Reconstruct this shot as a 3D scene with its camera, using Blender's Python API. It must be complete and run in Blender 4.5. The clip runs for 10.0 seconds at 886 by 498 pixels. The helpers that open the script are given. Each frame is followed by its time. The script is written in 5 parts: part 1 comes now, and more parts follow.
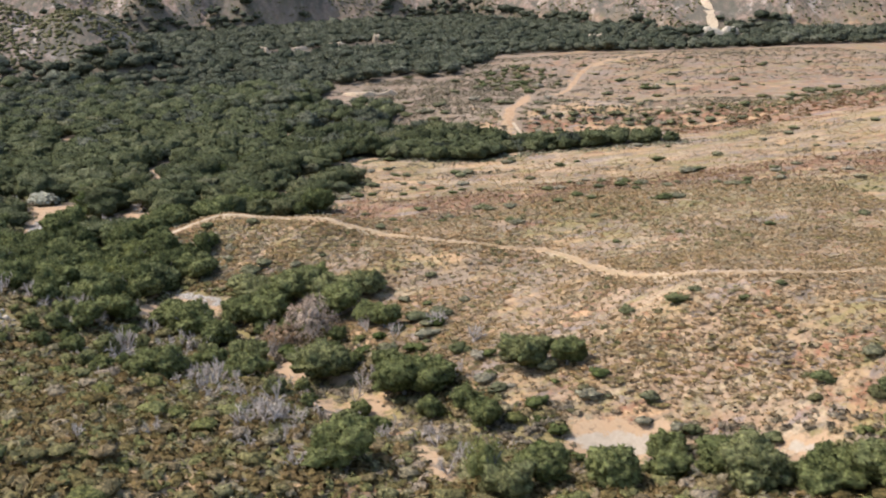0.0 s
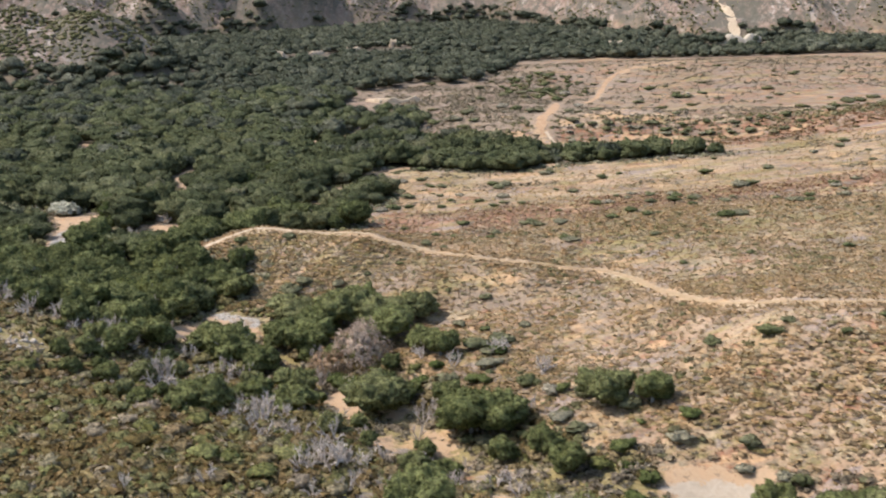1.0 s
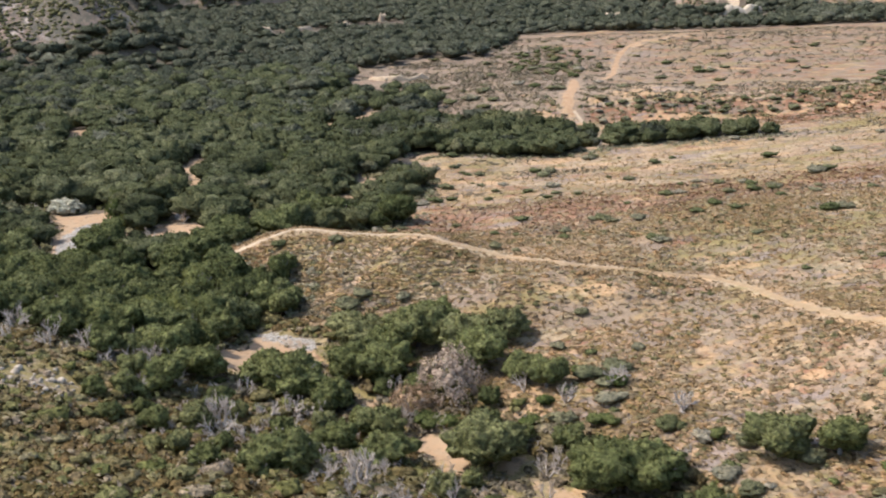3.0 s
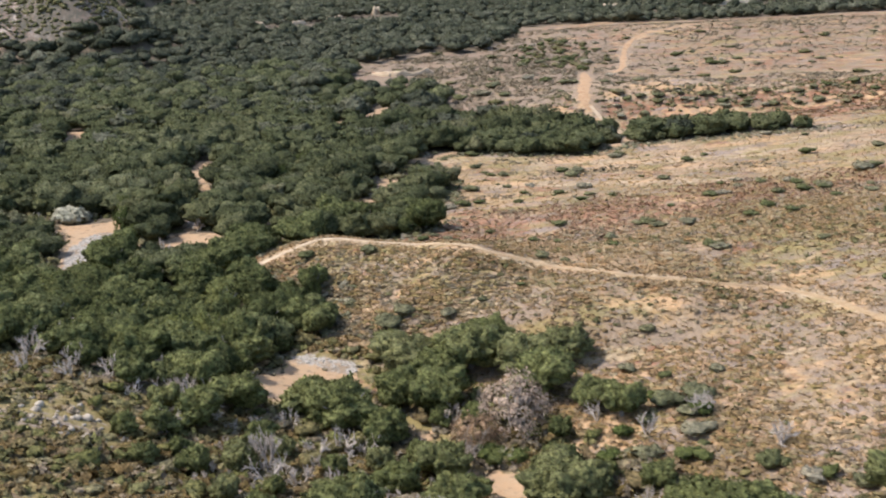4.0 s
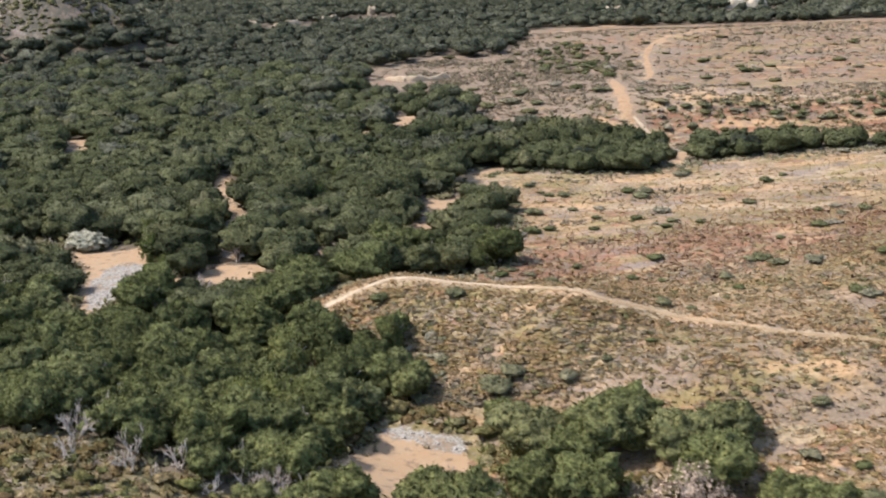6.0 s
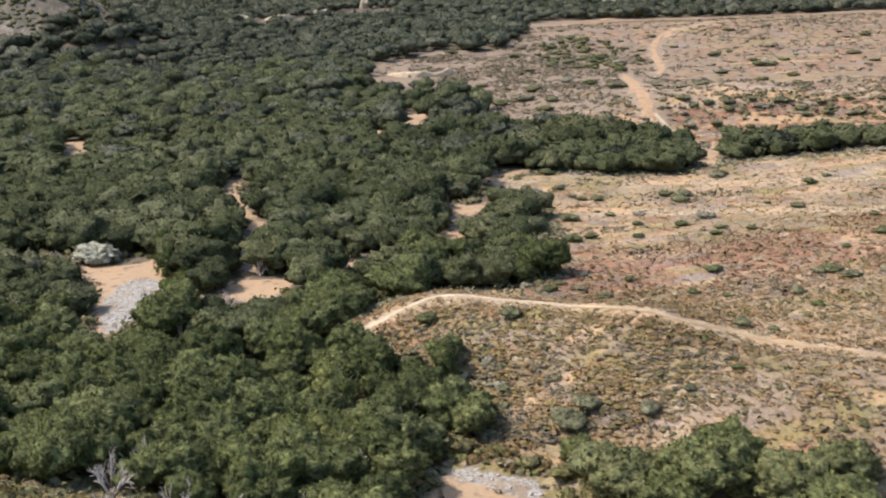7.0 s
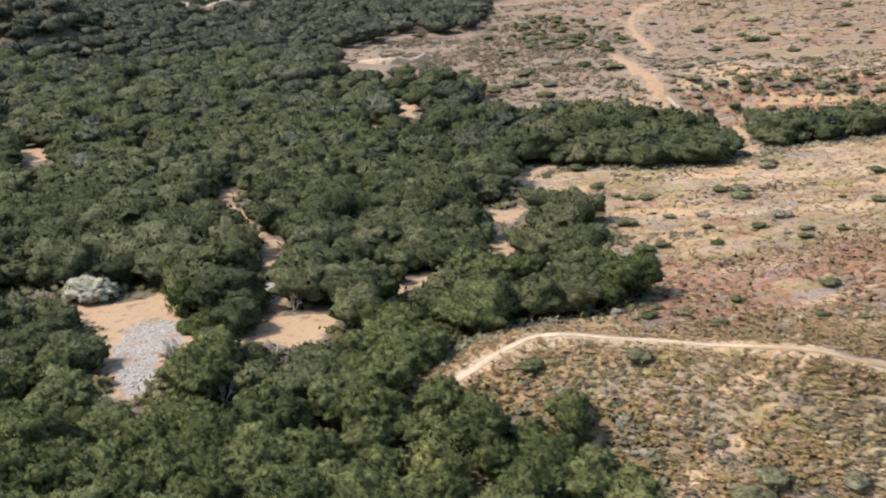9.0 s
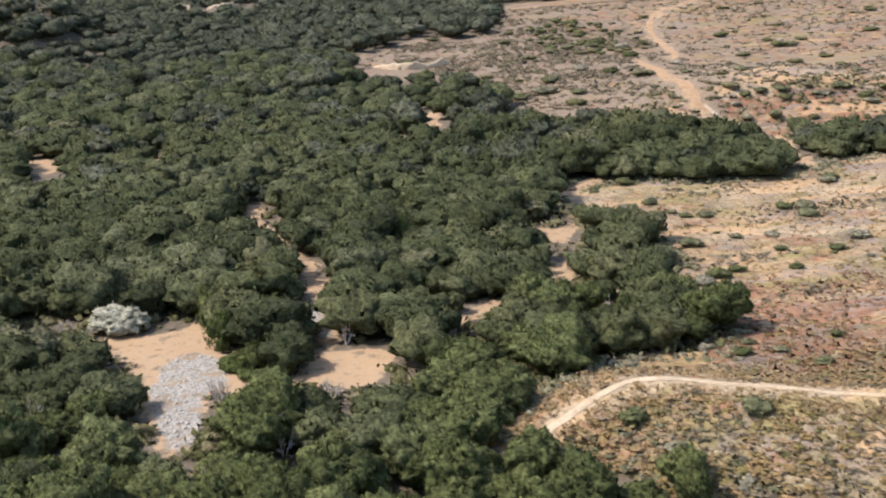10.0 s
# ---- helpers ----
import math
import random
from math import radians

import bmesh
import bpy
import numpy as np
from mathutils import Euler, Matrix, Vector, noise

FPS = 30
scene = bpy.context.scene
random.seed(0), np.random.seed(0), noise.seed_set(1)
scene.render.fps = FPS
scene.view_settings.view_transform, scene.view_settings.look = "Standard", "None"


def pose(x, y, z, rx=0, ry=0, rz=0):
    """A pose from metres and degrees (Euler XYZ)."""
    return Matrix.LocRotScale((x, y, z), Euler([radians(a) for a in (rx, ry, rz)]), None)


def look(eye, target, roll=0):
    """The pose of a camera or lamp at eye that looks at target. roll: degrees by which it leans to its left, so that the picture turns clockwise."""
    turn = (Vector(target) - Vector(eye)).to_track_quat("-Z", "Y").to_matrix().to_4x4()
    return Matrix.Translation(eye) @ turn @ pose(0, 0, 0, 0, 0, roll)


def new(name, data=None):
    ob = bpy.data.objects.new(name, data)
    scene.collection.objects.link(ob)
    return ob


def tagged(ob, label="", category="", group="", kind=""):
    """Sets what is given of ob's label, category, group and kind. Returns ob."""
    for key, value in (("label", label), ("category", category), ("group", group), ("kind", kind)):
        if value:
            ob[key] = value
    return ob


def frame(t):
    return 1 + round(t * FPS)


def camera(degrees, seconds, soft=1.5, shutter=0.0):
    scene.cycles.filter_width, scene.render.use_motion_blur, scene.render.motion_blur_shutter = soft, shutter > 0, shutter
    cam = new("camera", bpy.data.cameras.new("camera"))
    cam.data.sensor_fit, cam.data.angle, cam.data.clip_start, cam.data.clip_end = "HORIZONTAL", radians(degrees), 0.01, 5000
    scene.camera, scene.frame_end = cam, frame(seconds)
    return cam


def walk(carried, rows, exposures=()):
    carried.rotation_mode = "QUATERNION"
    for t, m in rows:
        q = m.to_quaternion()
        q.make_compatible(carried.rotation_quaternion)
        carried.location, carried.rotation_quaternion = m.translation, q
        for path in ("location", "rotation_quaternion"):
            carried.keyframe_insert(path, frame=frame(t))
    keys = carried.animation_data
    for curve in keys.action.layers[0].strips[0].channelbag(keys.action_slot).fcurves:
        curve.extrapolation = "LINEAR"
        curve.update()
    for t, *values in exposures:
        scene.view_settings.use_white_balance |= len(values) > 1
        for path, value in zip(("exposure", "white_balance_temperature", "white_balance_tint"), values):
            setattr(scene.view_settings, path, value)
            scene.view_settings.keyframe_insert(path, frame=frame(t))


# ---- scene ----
cam = camera(41.7, 10.0, soft=2.05, shutter=0.4)
METRES, EYE, TILT, LEAN, TURN = 293.0, 90.0, 0.0, 0.0, 0.0
ROWS = [
    (0.0, 0.0, 0.0, 0.0, -0.29, -14.21, 1.14),
    (0.5, -0.0258, 0.0417, -0.0026, -0.25, -13.98, 0.78),
    (1.0, -0.0515, 0.0835, -0.0052, 0.02, -13.94, 0.71),
    (1.5, -0.0768, 0.1255, -0.0078, -0.05, -14.22, 0.88),
    (2.0, -0.1022, 0.1675, -0.0103, -0.42, -14.6, 0.92),
    (2.5, -0.1275, 0.2095, -0.0127, -1.01, -14.93, 0.82),
    (4.0, -0.2045, 0.337, -0.0199, -2.58, -15.58, 1.62),
    (4.5, -0.2293, 0.3799, -0.0218, -2.75, -15.64, 1.18),
    (5.0, -0.2541, 0.4228, -0.0236, -3.04, -15.7, 0.59),
    (5.5, -0.2791, 0.466, -0.0258, -3.72, -15.6, 0.35),
    (6.0, -0.304, 0.5098, -0.0278, -3.98, -15.59, 0.83),
    (7.5, -0.3763, 0.6425, -0.0362, -5.89, -16.17, 1.02),
    (8.0, -0.4002, 0.6874, -0.0393, -7.18, -16.45, 1.21),
    (8.5, -0.4236, 0.7324, -0.0419, -8.51, -16.83, 1.64),
    (9.0, -0.4468, 0.778, -0.0445, -9.03, -16.91, 2.04),
    (9.5, -0.4682, 0.8243, -0.047, -8.99, -16.8, 2.2),
    (10.0, -0.489, 0.8701, -0.0495, -9.57, -16.79, 1.9),
]
walk(cam, [(t, pose(0, 0, EYE, TILT, LEAN, TURN) @ pose(METRES * x, METRES * y, METRES * z, 90 + pitch, roll, yaw)) for t, x, y, z, yaw, pitch, roll in ROWS])

# ---- daylight ----
SUN_HEIGHT, SUN_WAY = 51.0, (-0.98, 0.16)
world = bpy.data.worlds.new("sky")
scene.world = world
world.use_nodes = True
sky = world.node_tree.nodes.new("ShaderNodeTexSky")
sky.sky_type, sky.sun_disc = "NISHITA", False
sky.sun_elevation, sky.sun_rotation = radians(SUN_HEIGHT), math.atan2(SUN_WAY[0], SUN_WAY[1])
sky.dust_density = 1.5
background = world.node_tree.nodes["Background"]
background.inputs[1].default_value = 0.15
world.node_tree.links.new(sky.outputs[0], background.inputs[0])
sun = new("sun", bpy.data.lights.new("sun", "SUN"))
sun.data.energy, sun.data.angle, sun.data.color = 2.75, radians(0.53), (1.0, 0.965, 0.935)
_flat = math.hypot(*SUN_WAY)
sun.matrix_world = look((300 * SUN_WAY[0], 300 * SUN_WAY[1], 300 * _flat * math.tan(radians(SUN_HEIGHT))), (0, 0, 0))
scene.view_settings.exposure = 1.0


# ---- materials ----
class Nodes:
    """A short way to write a node material."""

    def __init__(self, name, roughness=0.9):
        self.material = bpy.data.materials.new(name)
        self.material.use_nodes = True
        self.tree = self.material.node_tree
        self.surface = self.tree.nodes["Principled BSDF"]
        self.surface.inputs["Roughness"].default_value = roughness
        self.surface.inputs["Specular IOR Level"].default_value = 0.15
        self.place = self.tree.nodes.new("ShaderNodeNewGeometry").outputs["Position"]

    def put(self, value, socket):
        if isinstance(value, bpy.types.NodeSocket):
            self.tree.links.new(value, socket)
        elif isinstance(value, tuple):
            socket.default_value = (*value, 1)[:4]
        else:
            socket.default_value = value

    def noise(self, size, detail=3.0, rough=0.6, stretch=None):
        n = self.tree.nodes.new("ShaderNodeTexNoise")
        n.inputs["Scale"].default_value, n.inputs["Detail"].default_value, n.inputs["Roughness"].default_value = 1 / size, detail, rough
        if stretch:
            m = self.tree.nodes.new("ShaderNodeMapping")
            m.inputs["Scale"].default_value = stretch
            self.put(self.place, m.inputs[0])
            self.put(m.outputs[0], n.inputs["Vector"])
        else:
            self.put(self.place, n.inputs["Vector"])
        return n.outputs[0]

    def cells(self, size):
        n = self.tree.nodes.new("ShaderNodeTexVoronoi")
        n.inputs["Scale"].default_value = 1 / size
        self.put(self.place, n.inputs["Vector"])
        return n.outputs["Distance"]

    def step(self, value, low, high, to_low=0.0, to_high=1.0):
        n = self.tree.nodes.new("ShaderNodeMapRange")
        n.interpolation_type = "SMOOTHSTEP"
        for k, v in enumerate((value, low, high, to_low, to_high)):
            self.put(v, n.inputs[k])
        return n.outputs[0]

    def math(self, kind, a, b=0.0):
        n = self.tree.nodes.new("ShaderNodeMath")
        n.operation = kind
        self.put(a, n.inputs[0]), self.put(b, n.inputs[1])
        return n.outputs[0]

    def mix(self, amount, a, b, kind="MIX"):
        n = self.tree.nodes.new("ShaderNodeMix")
        n.data_type, n.blend_type = "RGBA", kind
        self.put(amount, n.inputs[0]), self.put(a, n.inputs[6]), self.put(b, n.inputs[7])
        return n.outputs[2]

    def ramp(self, value, *stops):
        n = self.tree.nodes.new("ShaderNodeValToRGB")
        e = n.color_ramp.elements
        while len(e) < len(stops):
            e.new(0.5)
        for k, (at, colour) in enumerate(stops):
            e[k].position, e[k].color = at, (*colour, 1)
        self.put(value, n.inputs[0])
        return n.outputs[0]

    def attribute(self, name):
        n = self.tree.nodes.new("ShaderNodeAttribute")
        n.attribute_name = name
        return n

    def parts_of(self, name):
        s = self.tree.nodes.new("ShaderNodeSeparateColor")
        self.put(self.attribute(name).outputs["Color"], s.inputs[0])
        return s.outputs

    def chance(self):
        """A number 0..1 of its own for every plant, single or joined."""
        a = self.attribute("tone").outputs["Fac"]
        o = self.tree.nodes.new("ShaderNodeObjectInfo").outputs["Random"]
        return self.math("FRACT", self.math("ADD", a, o))

    def bump(self, value, strength, distance):
        n = self.tree.nodes.new("ShaderNodeBump")
        n.inputs["Strength"].default_value, n.inputs["Distance"].default_value = strength, distance
        self.put(value, n.inputs["Height"])
        self.put(n.outputs[0], self.surface.inputs["Normal"])

    def done(self, colour):
        self.put(colour, self.surface.inputs["Base Color"])
        return self.material


def ground_material():
    n = Nodes("dry_ground", 0.95)
    cover, bands = n.parts_of("cover"), n.parts_of("bands")
    broad, middle, small, fine = n.noise(38, 4), n.noise(11, 4), n.noise(2.6, 4, 0.65), n.noise(0.7, 3, 0.7)
    clump = n.cells(1.5)
    soil = n.ramp(middle, (0.3, (0.235, 0.148, 0.087)), (0.5, (0.322, 0.210, 0.128)), (0.7, (0.395, 0.272, 0.174)))
    straw = n.ramp(small, (0.3, (0.222, 0.134, 0.060)), (0.55, (0.338, 0.218, 0.104)), (0.75, (0.431, 0.290, 0.158)))
    olive = n.ramp(small, (0.3, (0.130, 0.103, 0.040)), (0.6, (0.196, 0.156, 0.062)), (0.8, (0.261, 0.213, 0.083)))
    rust = n.ramp(small, (0.3, (0.133, 0.059, 0.032)), (0.55, (0.264, 0.115, 0.063)), (0.75, (0.368, 0.191, 0.106)))
    grey = n.ramp(small, (0.3, (0.078, 0.061, 0.052)), (0.6, (0.157, 0.124, 0.106)), (0.8, (0.252, 0.204, 0.170)))
    c = n.mix(n.step(broad, 0.42, 0.6), soil, straw)
    c = n.mix(n.step(n.math("ADD", n.noise(23, 6, 0.7), n.math("MULTIPLY", bands[1], 0.26)), 0.54, 0.64), c, olive)
    c = n.mix(n.step(n.math("ADD", n.noise(15, 6, 0.72), n.math("MULTIPLY", bands[0], 0.28)), 0.54, 0.63), c, rust)
    c = n.mix(n.step(n.noise(13, 6, 0.72), 0.53, 0.61, 0.0, 0.9), c, grey)
    c = n.mix(n.step(n.math("ADD", n.noise(9, 5, 0.7), n.math("MULTIPLY", bands[2], 0.22)), 0.58, 0.68), c, n.mix(small, (0.339, 0.235, 0.144), (0.470, 0.357, 0.231)))
    # wind-combed streaks of dry stalks along the terraces
    c = n.mix(n.step(n.noise(9, 5, 0.7, (0.35, 1.2, 1)), 0.53, 0.62, 0.0, 0.7), c, n.ramp(fine, (0.3, (0.30, 0.215, 0.115)), (0.7, (0.52, 0.40, 0.24))))
    c = n.mix(n.step(n.noise(7, 5, 0.7, (0.4, 1.3, 1)), 0.55, 0.63, 0.0, 0.65), c, n.ramp(fine, (0.3, (0.105, 0.092, 0.055)), (0.7, (0.20, 0.175, 0.115))))
    # low herbs and dead stems, a hand to a step across
    c = n.mix(n.step(n.math("ADD", clump, n.math("MULTIPLY", small, 0.7)), 0.55, 0.95, 0.6, 0.0), c, n.ramp(fine, (0.35, (0.085, 0.060, 0.036)), (0.65, (0.20, 0.145, 0.09))))
    c = n.mix(n.step(n.noise(4.5, 5, 0.75), 0.50, 0.68, 0.0, 0.55), c, n.ramp(fine, (0.35, (0.105, 0.082, 0.045)), (0.65, (0.22, 0.170, 0.11))))
    c = n.mix(n.step(fine, 0.4, 0.75, 0.0, 0.25), c, (0.42, 0.31, 0.205))
    # broad drifts: mustard-coloured herbs, orange earth, grey-brown stems
    c = n.mix(n.step(n.math("ADD", n.noise(24, 6, 0.72, (0.5, 1.4, 1)), n.math("MULTIPLY", bands[1], 0.12)), 0.55, 0.61, 0.0, 0.75), c, n.ramp(fine, (0.3, (0.165, 0.125, 0.042)), (0.7, (0.30, 0.232, 0.10))))
    c = n.mix(n.step(n.math("ADD", n.noise(19, 6, 0.72, (0.4, 1.3, 1)), n.math("MULTIPLY", bands[2], 0.07)), 0.56, 0.62, 0.0, 0.8), c, n.ramp(fine, (0.3, (0.36, 0.205, 0.100)), (0.7, (0.51, 0.335, 0.185))))
    c = n.mix(n.step(n.noise(16, 6, 0.72, (0.5, 1.2, 1)), 0.56, 0.62, 0.0, 0.8), c, n.ramp(fine, (0.3, (0.15, 0.112, 0.092)), (0.7, (0.31, 0.245, 0.208))))
    c = n.mix(n.step(n.math("ADD", n.noise(14, 5, 0.7), n.math("MULTIPLY", n.attribute("drift").outputs["Fac"], 0.2)), 0.54, 0.66, 0.0, 0.8), c, n.ramp(fine, (0.3, (0.150, 0.110, 0.078)), (0.7, (0.285, 0.212, 0.152))))
    c = n.mix(n.attribute("mountain").outputs["Fac"], c, mountain_tint(n))
    litter = n.ramp(small, (0.3, (0.085, 0.066, 0.045)), (0.6, (0.165, 0.128, 0.09)), (0.8, (0.26, 0.20, 0.14)))
    edge = n.math("ADD", n.math("MULTIPLY", n.math("SUBTRACT", n.noise(6, 5, 0.7), 0.5), 1.3), n.math("MULTIPLY", n.math("SUBTRACT", n.noise(1.4, 3, 0.7), 0.5), 0.5))
    c = n.mix(n.step(n.math("ADD", cover[1], edge), 0.35, 0.6), c, litter)
    sand = n.mix(n.step(small, 0.35, 0.7), n.mix(middle, (0.335, 0.205, 0.112), (0.43, 0.288, 0.172)), n.mix(fine, (0.27, 0.172, 0.098), (0.465, 0.33, 0.205)))
    sand = n.mix(n.step(n.noise(3.5, 5, 0.7), 0.52, 0.66, 0.0, 0.7), sand, litter)
    c = n.mix(n.step(n.math("ADD", cover[0], edge), 0.44, 0.56), c, sand)
    c = n.mix(n.step(n.math("ADD", n.attribute("cream").outputs["Fac"], edge), 0.42, 0.58), c, n.mix(n.step(small, 0.38, 0.6), n.mix(n.noise(1.6, 4, 0.7), (0.24, 0.185, 0.125), (0.45, 0.375, 0.285)), n.mix(fine, (0.28, 0.205, 0.135), (0.46, 0.385, 0.295))))
    gravel = n.mix(n.step(n.noise(0.5, 4, 0.7), 0.4, 0.6), n.mix(fine, (0.30, 0.268, 0.228), (0.45, 0.41, 0.355)), (0.19, 0.163, 0.132))
    gravel = n.mix(n.step(n.noise(3, 5, 0.7), 0.5, 0.6, 0.0, 0.85), gravel, n.mix(n.noise(5, 3), sand, litter))
    c = n.mix(n.step(n.math("ADD", cover[2], edge), 0.42, 0.58), c, gravel)
    n.bump(n.math("ADD", small, n.math("MULTIPLY", fine, 0.4)), 0.55, 0.5)
    return n.done(c)


def mountain_tint(n):
    rock = n.ramp(n.noise(8, 8, 0.8), (0.36, (0.112, 0.076, 0.056)), (0.5, (0.205, 0.142, 0.106)), (0.64, (0.330, 0.240, 0.182)))
    rock = n.mix(n.step(n.noise(20, 8, 0.78, (1.4, 0.6, 0.4)), 0.53, 0.6, 0.0, 0.85), rock, n.mix(n.noise(3, 4, 0.7), (0.21, 0.160, 0.128), (0.52, 0.435, 0.36)))
    scrub = n.mix(n.noise(5, 3), (0.062, 0.058, 0.042), (0.125, 0.110, 0.082))
    rock = n.mix(n.step(n.noise(15, 8, 0.8, (1.3, 0.5, 0.8)), 0.46, 0.54, 0.0, 0.9), rock, scrub)
    return n.mix(n.step(n.noise(70, 5, 0.65, (1.2, 0.4, 0.5)), 0.48, 0.58, 0.0, 0.65), rock, scrub)


def dirt_material(name, dark, light, pale):
    n = Nodes(name, 0.95)
    small, fine = n.noise(3.2, 4), n.noise(0.5, 3, 0.7)
    c = n.mix(n.step(small, 0.3, 0.7), dark, light)
    c = n.mix(n.step(fine, 0.45, 0.75, 0, 0.6), c, pale)
    n.bump(fine, 0.4, 0.15)
    return n.done(c)


def leaf_material(name, *stops, patch=1.6, glow=0.3, grain=0.9, relief=0.7, shade=0.73, lit=1.2):
    """Leaves: a colour for each plant, lighter and darker sprays within it with shaded gaps painted in, and some light
    through them.
    """
    n = Nodes(name, 0.8)
    n.surface.inputs["Specular IOR Level"].default_value = 0.08
    c = n.ramp(n.chance(), *stops)
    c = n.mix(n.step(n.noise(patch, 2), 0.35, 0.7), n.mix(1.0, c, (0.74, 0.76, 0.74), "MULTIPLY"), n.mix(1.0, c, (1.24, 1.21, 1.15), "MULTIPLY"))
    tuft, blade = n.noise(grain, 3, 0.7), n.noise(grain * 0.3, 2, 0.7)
    # tuft mottling paints shaded gaps dark and sunlit sprays light
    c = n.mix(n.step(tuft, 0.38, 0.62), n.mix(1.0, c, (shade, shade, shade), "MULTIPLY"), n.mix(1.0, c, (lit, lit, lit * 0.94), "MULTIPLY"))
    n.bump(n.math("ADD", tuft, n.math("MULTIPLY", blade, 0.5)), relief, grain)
    through_leaf = n.tree.nodes.new("ShaderNodeBsdfTranslucent")
    both = n.tree.nodes.new("ShaderNodeMixShader")
    both.inputs[0].default_value = glow
    n.put(c, through_leaf.inputs[0])
    n.put(n.surface.outputs[0], both.inputs[1]), n.put(through_leaf.outputs[0], both.inputs[2])
    n.put(both.outputs[0], n.tree.nodes["Material Output"].inputs["Surface"])
    return n.done(c)


def bark_material(name, dark, light):
    n = Nodes(name, 0.9)
    g = n.noise(0.25, 4, 0.7, (1, 1, 0.25))
    n.bump(g, 0.5, 0.05)
    return n.done(n.ramp(g, (0.3, dark), (0.7, light)))


def stone_material(name, dark, light):
    n = Nodes(name, 0.85)
    g = n.noise(0.8, 5, 0.65)
    n.bump(g, 0.5, 0.1)
    return n.done(n.mix(n.step(g, 0.3, 0.7), n.mix(n.chance(), dark, light), light))


GROUND = ground_material()
TRACK = dirt_material("pale_track_dirt", (0.356, 0.257, 0.167), (0.484, 0.371, 0.249), (0.560, 0.454, 0.325))
CREAM = dirt_material("cream_bank_earth", (0.343, 0.279, 0.200), (0.426, 0.359, 0.271), (0.480, 0.419, 0.336))
VERGE = dirt_material("worn_straw_dirt", (0.262, 0.172, 0.094), (0.345, 0.240, 0.136), (0.41, 0.300, 0.182))
TRAIL = dirt_material("orange_trail_dirt", (0.300, 0.175, 0.092), (0.400, 0.255, 0.148), (0.47, 0.335, 0.212))
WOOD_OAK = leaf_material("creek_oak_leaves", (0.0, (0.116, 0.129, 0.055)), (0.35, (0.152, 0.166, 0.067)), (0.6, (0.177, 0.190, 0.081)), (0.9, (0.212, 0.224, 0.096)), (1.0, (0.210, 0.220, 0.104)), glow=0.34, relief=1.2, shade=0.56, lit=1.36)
# the next two grow bluer and duller with distance: haze put into leaf colours
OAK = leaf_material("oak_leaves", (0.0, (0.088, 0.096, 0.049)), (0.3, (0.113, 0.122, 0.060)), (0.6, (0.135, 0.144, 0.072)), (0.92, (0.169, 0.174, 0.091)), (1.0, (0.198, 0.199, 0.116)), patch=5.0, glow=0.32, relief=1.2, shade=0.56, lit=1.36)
HAZY_OAK = leaf_material("hazy_oak_leaves", (0.0, (0.077, 0.083, 0.056)), (0.3, (0.096, 0.104, 0.069)), (0.6, (0.118, 0.121, 0.083)), (0.85, (0.144, 0.146, 0.101)), (1.0, (0.189, 0.187, 0.140)), patch=9.0, glow=0.25, grain=2.0, relief=1.2, shade=0.56, lit=1.36)
# ravine oaks lightened and warmed: sunlight put into the leaf colour
RAVINE_OAK = leaf_material("sunlit_oak_leaves", (0.0, (0.181, 0.193, 0.078)), (0.5, (0.231, 0.240, 0.100)), (1.0, (0.268, 0.261, 0.126)), glow=0.34, relief=1.2, shade=0.56, lit=1.36)
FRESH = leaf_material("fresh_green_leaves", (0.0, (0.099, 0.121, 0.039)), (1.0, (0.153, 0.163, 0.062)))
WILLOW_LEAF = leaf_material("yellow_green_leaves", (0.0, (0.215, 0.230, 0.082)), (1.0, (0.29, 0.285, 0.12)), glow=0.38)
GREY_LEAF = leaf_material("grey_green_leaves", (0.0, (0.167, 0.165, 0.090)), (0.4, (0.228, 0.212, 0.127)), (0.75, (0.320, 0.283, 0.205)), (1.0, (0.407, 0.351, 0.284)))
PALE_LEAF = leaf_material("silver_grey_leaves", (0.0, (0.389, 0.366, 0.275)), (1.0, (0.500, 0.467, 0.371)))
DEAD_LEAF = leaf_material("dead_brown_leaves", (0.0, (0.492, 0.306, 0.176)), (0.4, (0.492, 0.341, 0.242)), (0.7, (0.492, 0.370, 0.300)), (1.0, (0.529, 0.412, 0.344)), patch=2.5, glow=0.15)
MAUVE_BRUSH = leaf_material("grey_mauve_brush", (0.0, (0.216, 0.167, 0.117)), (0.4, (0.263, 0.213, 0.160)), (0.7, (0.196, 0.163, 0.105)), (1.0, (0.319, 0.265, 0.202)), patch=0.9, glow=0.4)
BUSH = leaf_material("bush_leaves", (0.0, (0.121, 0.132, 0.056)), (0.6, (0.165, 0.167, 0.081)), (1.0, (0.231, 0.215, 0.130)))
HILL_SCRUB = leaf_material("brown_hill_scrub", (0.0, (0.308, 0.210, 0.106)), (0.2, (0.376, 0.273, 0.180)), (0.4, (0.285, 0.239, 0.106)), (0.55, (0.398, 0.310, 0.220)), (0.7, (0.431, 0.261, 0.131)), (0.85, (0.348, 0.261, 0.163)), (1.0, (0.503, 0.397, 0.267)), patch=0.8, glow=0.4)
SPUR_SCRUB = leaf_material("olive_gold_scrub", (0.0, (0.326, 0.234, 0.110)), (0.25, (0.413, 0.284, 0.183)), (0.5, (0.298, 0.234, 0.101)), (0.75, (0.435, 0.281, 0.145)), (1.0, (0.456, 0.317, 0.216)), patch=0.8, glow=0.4)
